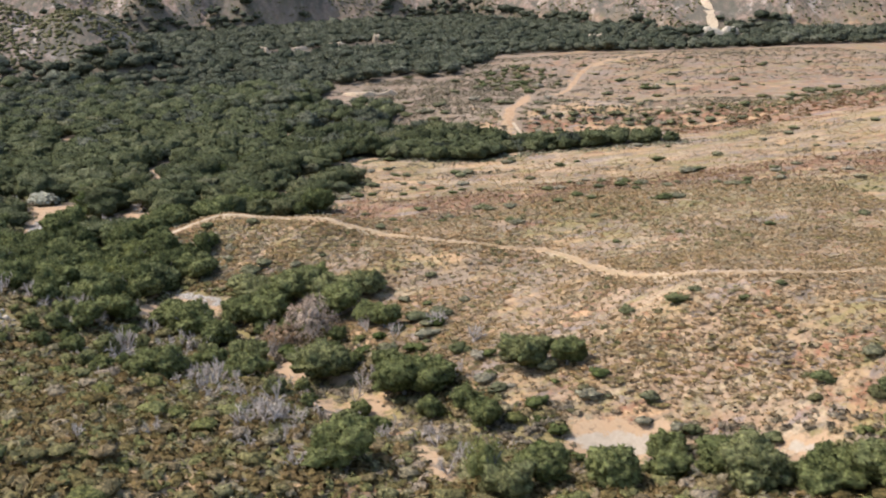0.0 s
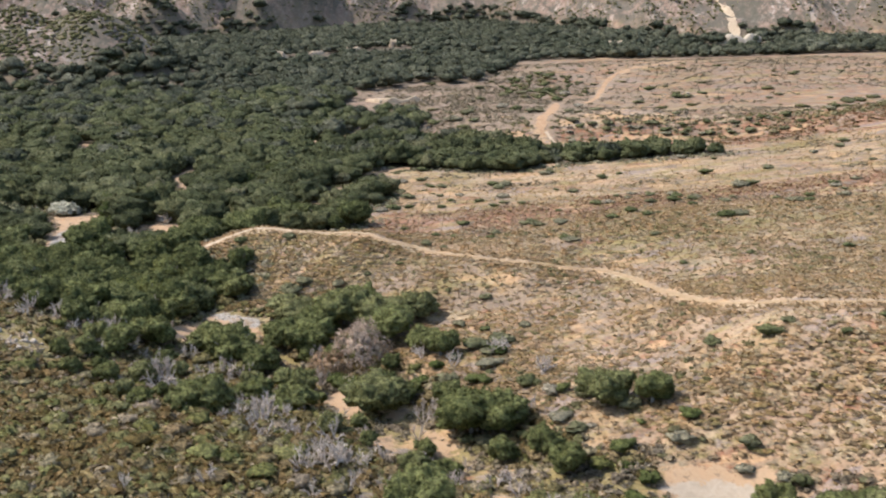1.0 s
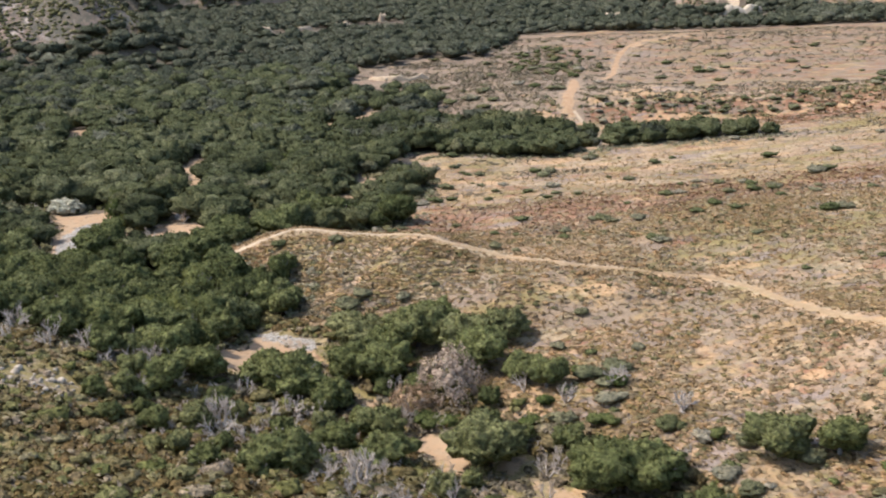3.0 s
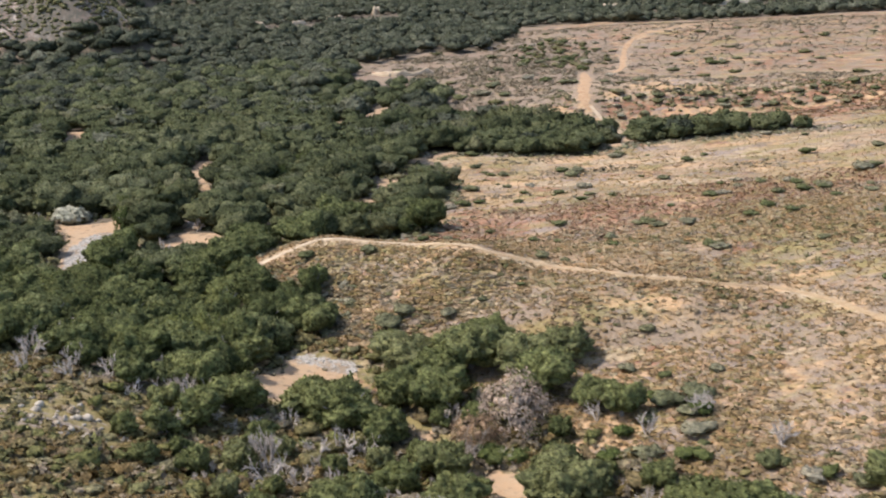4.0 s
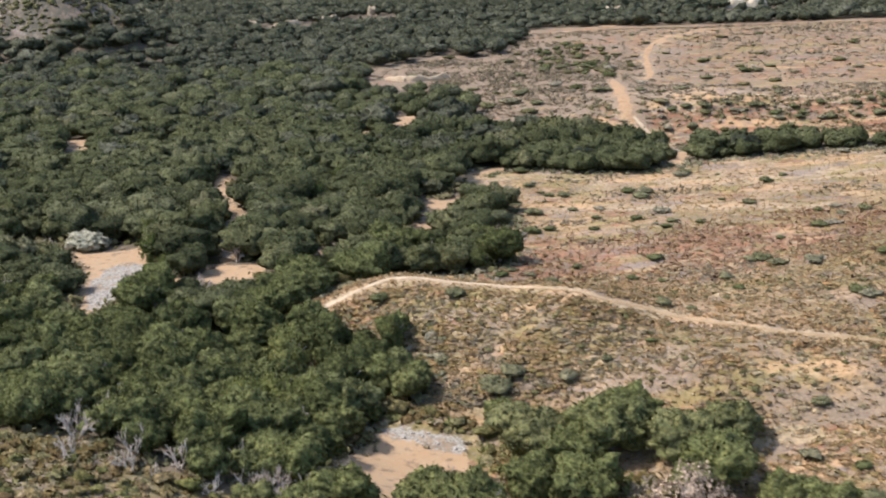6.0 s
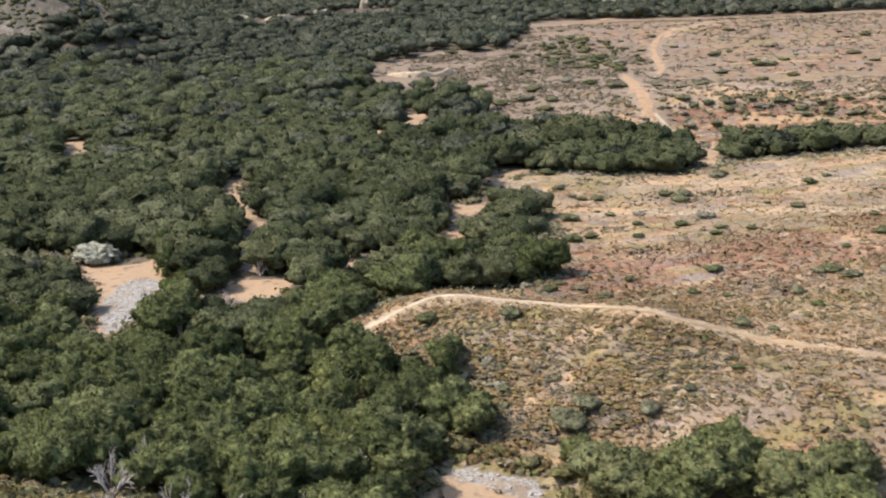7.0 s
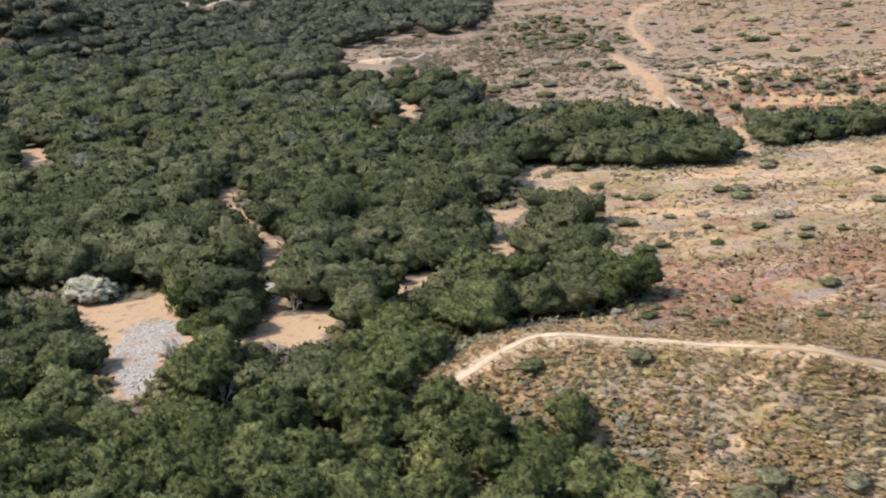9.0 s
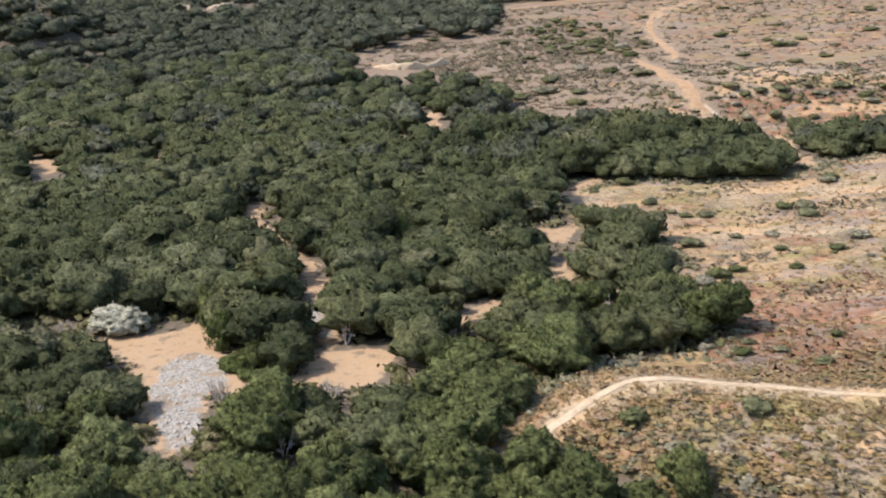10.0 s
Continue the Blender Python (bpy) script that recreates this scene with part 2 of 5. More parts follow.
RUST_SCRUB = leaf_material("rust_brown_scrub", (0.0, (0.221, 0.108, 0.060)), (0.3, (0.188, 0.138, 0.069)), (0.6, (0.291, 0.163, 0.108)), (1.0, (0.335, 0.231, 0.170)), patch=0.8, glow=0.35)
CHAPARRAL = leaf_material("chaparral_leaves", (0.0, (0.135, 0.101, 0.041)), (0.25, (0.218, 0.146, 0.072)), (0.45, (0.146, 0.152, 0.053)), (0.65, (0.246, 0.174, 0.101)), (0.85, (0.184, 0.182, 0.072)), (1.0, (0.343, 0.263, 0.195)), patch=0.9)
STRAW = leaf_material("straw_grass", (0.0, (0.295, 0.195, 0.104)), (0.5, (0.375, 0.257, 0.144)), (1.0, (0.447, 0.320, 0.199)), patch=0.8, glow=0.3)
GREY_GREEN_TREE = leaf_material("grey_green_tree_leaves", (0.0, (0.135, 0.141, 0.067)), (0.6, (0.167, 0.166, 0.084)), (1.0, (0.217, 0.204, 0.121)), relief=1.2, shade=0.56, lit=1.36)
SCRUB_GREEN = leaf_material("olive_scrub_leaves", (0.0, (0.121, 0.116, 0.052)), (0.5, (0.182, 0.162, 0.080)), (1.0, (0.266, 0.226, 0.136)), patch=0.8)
BARK = bark_material("grey_oak_bark", (0.13, 0.11, 0.095), (0.34, 0.31, 0.28))
DEADWOOD = bark_material("weathered_dead_wood", (0.304, 0.246, 0.201), (0.635, 0.545, 0.463))
STONE = stone_material("white_creek_stone", (0.210, 0.185, 0.155), (0.430, 0.385, 0.330))
ROCK = stone_material("pale_sandstone", (0.216, 0.175, 0.129), (0.374, 0.315, 0.245))


# ---- landform ----
def lattice(ix, iy, seed):
    """Repeatable random numbers 0..1 on a whole-number lattice."""
    h = (ix.astype(np.int64) * 374761393 + iy.astype(np.int64) * 668265263 + seed * 974634541) & 0xFFFFFFFF
    h = ((h ^ (h >> 13)) * 1274126177) & 0xFFFFFFFF
    return ((h ^ (h >> 16)) & 0xFFFFFF) / 16777215.0


def value_noise(x, y, size, seed=0):
    """Smooth noise -1..1 with cells of that size in metres."""
    u, v = np.asarray(x, float) / size, np.asarray(y, float) / size
    iu, iv = np.floor(u), np.floor(v)
    fu, fv = u - iu, v - iv
    fu, fv = fu * fu * (3 - 2 * fu), fv * fv * (3 - 2 * fv)
    a, b = lattice(iu, iv, seed), lattice(iu + 1, iv, seed)
    c, d = lattice(iu, iv + 1, seed), lattice(iu + 1, iv + 1, seed)
    return 2 * (a + (b - a) * fu + (c - a) * fv + (a - b - c + d) * fu * fv) - 1


def fbm(x, y, size, octaves=4, seed=0):
    total, gain = 0.0, 1.0
    for i in range(octaves):
        total = total + gain * value_noise(x, y, size, seed + 17 * i)
        size, gain = size * 0.5, gain * 0.5
    return total


def along(x, y, x0, y0, x1, y1):
    """Distance from a stretch of crest or gully line."""
    dx, dy = x1 - x0, y1 - y0
    s = np.clip(((x - x0) * dx + (y - y0) * dy) / (dx * dx + dy * dy), 0, 1)
    return np.hypot(x - x0 - s * dx, y - y0 - s * dy)


# crests and gullies: from x, y to x, y, half-width, height
RIDGE_FORMS = [
    (-104, 425, -84, 432, 16, 4.0),
    (-84, 432, -50, 409, 18, 3.6),
    (-60, 412, 0, 395, 26, 6.8),
    (-10, 390, 55, 320, 45, -1.8),
    (55, 320, 130, 230, 45, 3.6),
    (130, 230, 350, 180, 110, 24.8),
    (70, 370, 200, 330, 60, 8.0),
    (60, 440, 140, 420, 60, 6.1),
    (180, 460, 450, 500, 120, 7.9),
    (-30, 440, -10, 470, 40, 1.1),
    (10, 530, 120, 520, 55, -0.8),
    (-55, 560, 10, 590, 45, -2.2),
    (-40, 395, -30, 368, 20, 4.9),
    (40, 222, -14, 251, 22, -5.4),
]
SLOPE_FORMS = [
    (-14, 251, -28, 285, 20, -2.6),
    (-28, 285, -80, 358, 24, -3.0),
    (-80, 358, -120, 400, 30, -4.7),
    (70, 200, 40, 222, 20, -9.5),
    (-135, 312, -118, 225, 32, 2.0),
    (-60, 300, -95, 300, 25, -5.7),
    (62, 262, 75, 300, 24, 5.3),
    (20, 420, 45, 450, 35, 2.1),
    (-10, 370, 5, 362, 18, 5.0),
    (40, 650, 65, 655, 22, -6.8),
    (-80, 775, -50, 800, 50, -3.9),
    (0, 80, 40, 90, 70, 10.2),
    (-30, 200, -55, 195, 25, 0.2),
    (-150, 190, -80, 200, 50, 13.5),
]
VALLEY_FORMS = [
    (-200, 290, -350, 250, 100, 16.9),
    (20, 300, 35, 270, 18, -1.9),
    (60, 250, 70, 235, 15, -6.1),
    (-60, 378, -75, 370, 14, 4.1),
    (-40, 665, 60, 690, 32, -3.5),
    (60, 695, 170, 690, 25, -6.5),
    (45, 745, 110, 760, 26, 5.6),
    (20, 800, 160, 800, 50, 3.6),
    (100, 745, 250, 720, 40, 2.7),
    (150, 800, 350, 850, 90, -3.2),
    (160, 1100, 400, 1050, 150, 7.1),
    (90, 950, 130, 980, 50, -3.9),
    (400, 620, 700, 600, 200, 32.3),
    (60, 1310, 260, 1400, 130, -8.0),
]
FORMS = RIDGE_FORMS + SLOPE_FORMS + VALLEY_FORMS
FLOOR = -14.0


def mountain_foot(x):
    return np.interp(x, [-2500, -1200, -700, -510, -365, -156, 51, 184, 308, 520, 900, 2500], [1100, 1350, 1480, 1560, 1650, 1866, 1940, 1721, 1530, 1500, 1440, 1200])


def west_hill(x, y):
    """The scrubby hill that ends over the western woods: metres above the valley floor."""
    crest = along(x, y, -352, 1085, -520, 1120)
    west = along(x, y, -520, 1120, -1100, 1060)
    gully = np.abs(fbm(x + 0.4 * y, y * 0.5, 70, 3, 35))
    return 62 * np.maximum(np.exp(-(crest / 86) ** 2), 1.3 * np.exp(-(west / 120) ** 2)) * (0.85 + 0.35 * gully)


def height(x, y):
    x, y = np.asarray(x, float), np.asarray(y, float)
    z = np.full(np.broadcast(x, y).shape, FLOOR)
    for x0, y0, x1, y1, w, h in FORMS:
        z = z + h * np.exp(-(along(x, y, x0, y0, x1, y1) / w) ** 2)
    z = z + 0.45 * fbm(x, y, 55, 3, 5) + 0.25 * value_noise(x, y, 7, 9)
    up = np.maximum(0, y - mountain_foot(x))
    gully = np.abs(fbm(x + 0.25 * y, y * 0.35, 110, 4, 31))
    rise = np.minimum(up * 0.5, 380) * (0.62 + 0.7 * gully) + 34 * gully * np.minimum(1, up / 50)
    return z + rise + west_hill(x, y)


# ---- where things grow ----
def edge_distance(x, y, poly):
    """Metres inside (+) or outside (-) of an outline."""
    x, y = np.asarray(x, float), np.asarray(y, float)
    far, inside = np.full(x.shape, 1e9), np.zeros(x.shape, bool)
    for (x0, y0), (x1, y1) in zip(poly, poly[1:] + poly[:1]):
        far = np.minimum(far, along(x, y, x0, y0, x1, y1))
        if y0 != y1:
            inside ^= ((y0 > y) != (y1 > y)) & (x < (x1 - x0) * (y - y0) / (y1 - y0) + x0)
    return np.where(inside, far, -far)


def line_distance(x, y, line):
    far = np.full(np.shape(x), 1e9)
    for (x0, y0), (x1, y1) in zip(line, line[1:]):
        far = np.minimum(far, along(x, y, x0, y0, x1, y1))
    return far


WOODS = [(-156, 345), (-140, 340), (-125, 329), (-112, 323), (-98, 323), (-97, 345), (-98, 360), (-86, 372), (-79, 384), (-80, 398), (-91, 411), (-105, 418),
         (-112, 430), (-99, 446), (-88, 455), (-72, 464), (-56, 459), (-46, 477), (-58, 497), (-46, 520), (-40, 556), (-50, 570), (-57, 585), (-56, 602),
         (-34, 612), (-20, 610), (0, 604), (18, 602), (36, 612), (62, 612), (100, 606), (126, 600), (118, 622), (100, 640), (90, 670), (74, 690), (46, 692), (18, 690), (-3, 698), (-27, 710), (-44, 722),
         (-20, 806), (-36, 840), (-70, 856), (-86, 880), (-88, 965)]
FAR_WOODS = [(-88, 965), (-67, 977), (-27, 1032), (-2, 1005), (24, 1042), (50, 1158), (59, 1313), (92, 1333), (145, 1350), (240, 1330), (308, 1300), (485, 1300), (900, 1340), (1600, 1250), (1600, 2300), (-900, 2300), (-900, 960)]
WEST_WOODS = [(-156, 344), (-88, 470), (-60, 640), (-45, 740), (-48, 830), (-86, 880), (-90, 966), (-900, 980), (-900, 420), (-420, 370), (-260, 355)]
NEAR_SAND = [
    [(-181, 503), (-166, 501), (-157, 510), (-157, 490), (-153, 478), (-149, 468), (-142, 470), (-142, 465), (-150, 465), (-158, 464), (-159, 446), (-162, 438), (-166, 452), (-170, 476)],
    [(-152, 615), (-144, 611), (-143, 587), (-138, 566), (-131, 548), (-131, 522), (-134, 522), (-135, 542), (-141, 566), (-147, 582)],
    [(-134, 533), (-129, 530), (-129, 521), (-131, 503), (-131, 480), (-135, 496), (-135, 512), (-132, 522)],
    [(-137, 478), (-126, 481), (-119, 477), (-123, 460), (-132, 460), (-142, 466), (-140, 471)],
    [(-95, 354), (-87, 366), (-80, 362), (-72, 358), (-70, 345), (-73, 337), (-83, 341), (-88, 332), (-92, 333)],
]
SAND = NEAR_SAND + [
    [(-110, 493), (-100, 499), (-90, 507), (-92, 499), (-104, 488)],
    [(-56, 597), (-47, 604), (-30, 622), (-37, 611), (-52, 594)],
    [(-67, 567), (-60, 564), (-55, 577), (-56, 566), (-62, 551), (-68, 554)],
    [(-71, 534), (-66, 531), (-70, 517), (-74, 518)],
    [(-72, 776), (-61, 770), (-68, 722), (-77, 736)],
    [(-93, 714), (-86, 712), (-87, 690), (-93, 692)],
    [(-233, 704), (-217, 703), (-215, 676), (-229, 684)],
    [(-188, 704), (-178, 698), (-179, 687), (-187, 692)],
    [(-268, 712), (-258, 710), (-260, 700), (-268, 702)],
]
MORE_SAND = [
    [(66, 694), (70, 692), (57, 660), (41, 612), (33, 612), (51, 664)],
    [(24, 231), (30, 228), (37, 226), (46, 225), (48, 231), (40, 237), (27, 239)],
    [(64, 213), (69, 205), (72, 202), (74, 208), (68, 214)],
    [(78, 1262), (92, 1282), (116, 1286), (104, 1258)], [(146, 1345), (164, 1362), (176, 1356), (160, 1342)],
    [(328, 1490), (352, 1524), (366, 1534), (382, 1520), (360, 1496)],
    [(-49, 303), (-40, 301), (-34, 289), (-38, 280)], [(-33, 264), (-28, 272), (-27, 256)],
]
GRAVEL = [
    [(-168, 470), (-166, 482), (-161, 488), (-153, 482), (-153, 470), (-158, 462), (-157, 446), (-161, 437), (-165, 452)],
    [(-90, 367), (-84, 367), (-71, 360), (-72, 355), (-86, 363)],
    [(-136, 515), (-131, 512), (-131, 490), (-134, 490)],
]
CREAM_BANKS = [[(25, 234), (31, 231), (38, 229), (45, 227), (45, 230), (40, 234), (29, 236)], [(66, 212), (70, 206), (72, 204), (72, 208), (68, 212)]]
WASH = [(1, 200), (-5, 228), (-11, 252), (-24, 276), (-29, 287), (-44, 300), (-58, 322), (-74, 340)]
STRIPS = [[(50, 750), (120, 748), (300, 742)], [(54, 860), (60, 800)], [(-50, 596), (-29, 606), (21, 583), (62, 566), (110, 560)], [(-20, 545), (30, 530), (60, 515)], [(40, 735), (110, 735), (220, 730)], [(60, 800), (160, 815), (300, 800)]]
ERODED = [(-44, 400), (-50, 393), (-57, 390), (-63, 386), (-70, 383)]
SOFT_BARE = [[(-50, 375), (-42, 375), (-36, 367), (-46, 366)], [(-28, 313), (-18, 312), (-19, 302), (-27, 303)], [(59, 866), (66, 801), (84, 768), (110, 750), (77, 738), (54, 730), (44, 716), (41, 722), (46, 780)], [(56, 216), (72, 219), (75, 214), (60, 211)]]
BARE_FIELD = [(70, 440), (90, 480), (123, 486), (175, 480), (160, 440), (107, 418)]
TRACKS = [
    ("track_spur", 1.15, TRACK, [(-112, 419), (-104, 422.6), (-97, 425.8), (-91, 428.3), (-84, 430), (-78, 428), (-72, 424.8), (-61, 418), (-49, 406), (-36, 399), (-25, 396), (-14, 386), (0, 376)]),
    ("track_hill", 0.9, VERGE, [(-73, 425), (-61, 418), (-49, 406), (-36, 399), (-25, 396), (-14, 386), (0, 376), (16, 371), (31, 366), (39, 353), (44, 335), (51, 317), (62, 296), (75, 282), (90, 279), (112, 281), (180, 285)]),
    ("track_bank", 1.1, TRACK, [(58, 676), (56, 690), (49, 711), (45, 722)]),
    ("track_fan", 3.2, TRAIL, [(66, 872), (60, 830), (53, 790), (47, 755), (44, 736), (43, 724), (45, 716)]),
    ("track_north", 2.0, TRAIL, [(84, 866), (95, 890), (108, 950), (121, 1008), (143, 1058), (175, 1100), (210, 1145), (300, 1195)]),
    ("track_mountain", 6.0, TRACK, [(352, 1496), (357, 1528), (360, 1554), (363, 1600), (364, 1645), (361, 1700), (352, 1800), (340, 1900)]),
]


def bare_share(x, y):
    """1 on bare sand, falling to 0 over two metres outside."""
    best = np.full(np.shape(x), -1e9)
    for poly in SAND + MORE_SAND:
        best = np.maximum(best, edge_distance(x, y, poly) + 0.2 + 1.5 * value_noise(x, y, 6, 13))
    best = np.maximum(best, np.interp(y, [225, 300], [2.0, 1.2]) - line_distance(x, y, WASH) + 2.4 * value_noise(x, y, 8, 3))
    return np.clip(0.5 + best / 8, 0, 1)


def gravel_share(x, y):
    best = np.full(np.shape(x), -1e9)
    for poly in GRAVEL:
        best = np.maximum(best, edge_distance(x, y, poly))
    return np.clip(0.5 + best / 4, 0, 1)


def woods_depth(x, y):
    d = np.maximum(edge_distance(x, y, WOODS), np.maximum(edge_distance(x, y, FAR_WOODS), edge_distance(x, y, WEST_WOODS)))
    d = np.minimum(d, mountain_foot(x) + 30 + 45 * value_noise(x, y, 60, 14) - y)
    return np.minimum(d, 3 * (24 + 8 * value_noise(x, y, 45, 15) - west_hill(x, y)))


def track_gap(x, y):
    """Metres from the nearest track's edge."""
    gap = np.full(np.shape(x), 1e9)
    for _, half, _, line in TRACKS:
        gap = np.minimum(gap, line_distance(x, y, line) - half)
    return gap


def growing(values, stop, ratio, most=1e9):
    while values[-1] < stop:
        values.append(values[-1] + min(most, (values[-1] - values[-2]) * ratio))
    return values


# ---- mesh helpers ----
def raw_mesh(name, verts, faces, material, tone=None, normals=None):
    """A mesh out of arrays: faces is (n, 3) or (n, 4); tone is one number a vertex."""
    me = bpy.data.meshes.new(name)
    verts, faces = np.asarray(verts, np.float32), np.asarray(faces, np.int32)
    me.vertices.add(len(verts))
    me.vertices.foreach_set("co", verts.ravel())
    me.loops.add(faces.size)
    me.loops.foreach_set("vertex_index", faces.ravel())
    me.polygons.add(len(faces))
    me.polygons.foreach_set("loop_start", np.arange(0, faces.size, faces.shape[1], dtype=np.int32))
    me.update(calc_edges=True)
    if tone is not None:
        me.attributes.new("tone", "FLOAT", "POINT").data.foreach_set("value", np.asarray(tone, np.float32))
    me.materials.append(material)
    if normals is not None:
        smooth(me)
        me.normals_split_custom_set_from_vertices(np.asarray(normals, np.float32))
    return me


def smooth(me):
    me.polygons.foreach_set("use_smooth", np.ones(len(me.polygons), bool))
    return me


def joined(pieces):
    verts, faces, at = [], [], 0
    for v, f in pieces:
        verts.append(v), faces.append(np.asarray(f) + at)
        at += len(v)
    return np.concatenate(verts), np.concatenate(faces)


def sown(templates, x, y, z, wide, tall, rng):
    """Copies of the templates, turned at random, as one set of arrays, with a tone for each plant; a template may bring its own normals."""
    which, turn, tone = rng.integers(0, len(templates), len(x)), rng.uniform(0, 2 * np.pi, len(x)), rng.random(len(x))
    tone = np.clip(0.62 * tone + 0.38 * (0.5 + 0.6 * fbm(x, y, 55, 3, 19)), 0, 0.999)
    verts, faces, tones, normals, at = [], [], [], [], 0
    for k, (v, f, *own) in enumerate(templates):
        i = np.nonzero(which == k)[0]
        if not len(i):
            continue
        c, s = np.cos(turn[i])[:, None], np.sin(turn[i])[:, None]
        p = np.stack([(v[:, 0] * c - v[:, 1] * s) * wide[i, None] + x[i, None], (v[:, 0] * s + v[:, 1] * c) * wide[i, None] + y[i, None], v[:, 2] * tall[i, None] + z[i, None]], -1)
        verts.append(p.reshape(-1, 3))
        faces.append((f[None] + (np.arange(len(i)) * len(v))[:, None, None]).reshape(-1, 3) + at)
        tones.append(np.repeat(tone[i], len(v)))
        for n in own:
            normals.append(np.stack([n[:, 0] * c - n[:, 1] * s, n[:, 0] * s + n[:, 1] * c, np.broadcast_to(n[:, 2], (len(i), len(n)))], -1).reshape(-1, 3))
        at += len(i) * len(v)
    return np.concatenate(verts), np.concatenate(faces), np.concatenate(tones), np.concatenate(normals) if normals else None


def scattered(x0, x1, y0, y1, step, rng, uneven=0.48):
    """Points about a step apart, unevenly."""
    gx, gy = np.meshgrid(np.arange(x0, x1, step), np.arange(y0, y1, step * 0.87))
    gx = gx + (np.arange(gx.shape[0])[:, None] % 2) * step / 2
    gx, gy = gx.ravel(), gy.ravel()
    return gx + rng.uniform(-uneven, uneven, len(gx)) * step, gy + rng.uniform(-uneven, uneven, len(gx)) * step


def stuff(name, arrays, material, label, category):
    ob = new(name, raw_mesh(name, *arrays[:2], material, *arrays[2:]))
    return tagged(ob, label, category, kind="stuff")


# ---- the ground ----
def ground_axis(low, high, step, first, last):
    """Even steps in the near stretch, growing ones out to the horizon."""
    up = growing(growing([high, high + step], min(last, 2000), 1.05, 17.0), last, 1.15)
    down = growing(growing([-low, -low + step], min(-first, 850), 1.05, 17.0), -first, 1.15)
    return np.array([-v for v in down[::-1]] + list(np.arange(low + step, high - step / 2, step)) + up)


def build_ground():
    xs, ys = ground_axis(-195, 135, 2.35, -4200, 4200), ground_axis(180, 610, 2.35, -3500, 4600)
    gx, gy = np.meshgrid(xs, ys)
    x, y = gx.ravel(), gy.ravel()
    z = height(x, y)
    w, h = len(xs), len(ys)
    a = (np.arange(h - 1)[:, None] * w + np.arange(w - 1)[None]).ravel()
    me = smooth(raw_mesh("ground", np.stack([x, y, z], -1), np.stack([a, a + 1, a + w + 1, a + w], -1), GROUND))
    near = (np.abs(x) < 1500) & (y > 0) & (y < 2300)
    cover, bands = np.zeros((len(x), 4), np.float32), np.zeros((len(x), 4), np.float32)
    nx, ny = x[near], y[near]
    cover[near, 0], cover[near, 2] = bare_share(nx, ny), gravel_share(nx, ny)
    cover[near, 1] = np.clip(0.5 + woods_depth(nx, ny) / 8, 0, 1)
    strips = np.min([line_distance(nx, ny, s) for s in STRIPS], 0)
    bands[near, 2] = np.clip(1.2 - strips / 7, 0, 1) + np.where(nx > -72, 1.2, 0.7) * np.clip(1.0 - np.maximum(0, track_gap(nx, ny)) / 5, 0, 1) + np.clip(0.4 + edge_distance(nx, ny, BARE_FIELD) / 10, 0, 1)
    bands[near, 2] += 0.55 * np.clip(1.1 - line_distance(nx, ny, ERODED) / 3.0, 0, 1)
    for poly in SOFT_BARE:
        bands[near, 2] += np.clip(0.6 + edge_distance(nx, ny, poly) / 12, 0, 1)
    bands[near, 0] = 0.8 * np.exp(-((ny - 468 - 0.1 * nx) / 24) ** 2) * (nx > -60) + 1.6 * np.exp(-((ny - 712) / 22) ** 2) * (nx > 60) + 1.3 * np.exp(-((ny - 668) / 26) ** 2) * np.clip((nx - 125) / 20, 0, 1)
    bands[near, 1] = 0.7 * np.exp(-((ny - 400 - 0.2 * nx) / 50) ** 2) * np.clip((nx - 10) / 30, 0, 1) + 0.7 * np.exp(-(np.hypot((nx + 64) / 40, (ny - 394) / 24)) ** 2)
    bands[near, 1] += 0.24 * np.clip((ny - 690) / 30, 0, 1)
    bands[near, 0] += 0.4 * np.clip((ny - 690) / 30, 0, 1)
    bands[near, 2] += 0.35 * np.exp(-((ny - 580) / 32) ** 2) * (nx > -60)
    bands[near, 1] += 0.16 * np.clip((ny - 430) / 20, 0, 1) * np.clip((640 - ny) / 20, 0, 1) * np.clip((nx + 50) / 30, 0, 1)
    near_slope = np.interp(nx, [-120, -80, -50, -15, 15, 45, 80, 160], [440, 375, 350, 296, 252, 226, 210, 192]) - ny
    bands[near, 1] += 0.9 * np.clip((near_slope - 6) / 10, 0, 1)
    drift, cream = np.zeros(len(x), np.float32), np.zeros(len(x), np.float32)
    cream[near] = np.clip(0.5 + np.max([edge_distance(nx, ny, poly) for poly in CREAM_BANKS], 0) / 4, 0, 1)
    me.attributes.new("cream", "FLOAT", "POINT").data.foreach_set("value", cream)
    drift[near] = np.clip((ny - 700) / 40, 0, 1) * np.clip(1.0 - (nx - 40) / 200, 0.4, 1.0) * (1 - 0.8 * np.exp(-((ny - 716) / 24) ** 2) * (nx > 55)) + 0.35 * np.exp(-np.hypot((nx + 48) / 34, (ny - 390) / 18) ** 2) + 0.7 * np.exp(-np.hypot((nx - 5) / 45, (ny - 345) / 32) ** 2) + 0.5 * np.exp(-np.hypot((nx - 90) / 50, (ny - 455) / 22) ** 2)
    me.attributes.new("drift", "FLOAT", "POINT").data.foreach_set("value", drift)
    for name, values in (("cover", cover), ("bands", bands)):
        me.attributes.new(name, "FLOAT_COLOR", "POINT").data.foreach_set("color", values.ravel())
    me.attributes.new("mountain", "FLOAT", "POINT").data.foreach_set("value", np.clip(np.maximum((y - mountain_foot(x)) / 40, (west_hill(x, y) - 14) / 8), 0, 1).astype(np.float32))
    tagged(new("ground", me), "dry tan hillside soil with straw grass and low scrub", "ground", kind="structure")


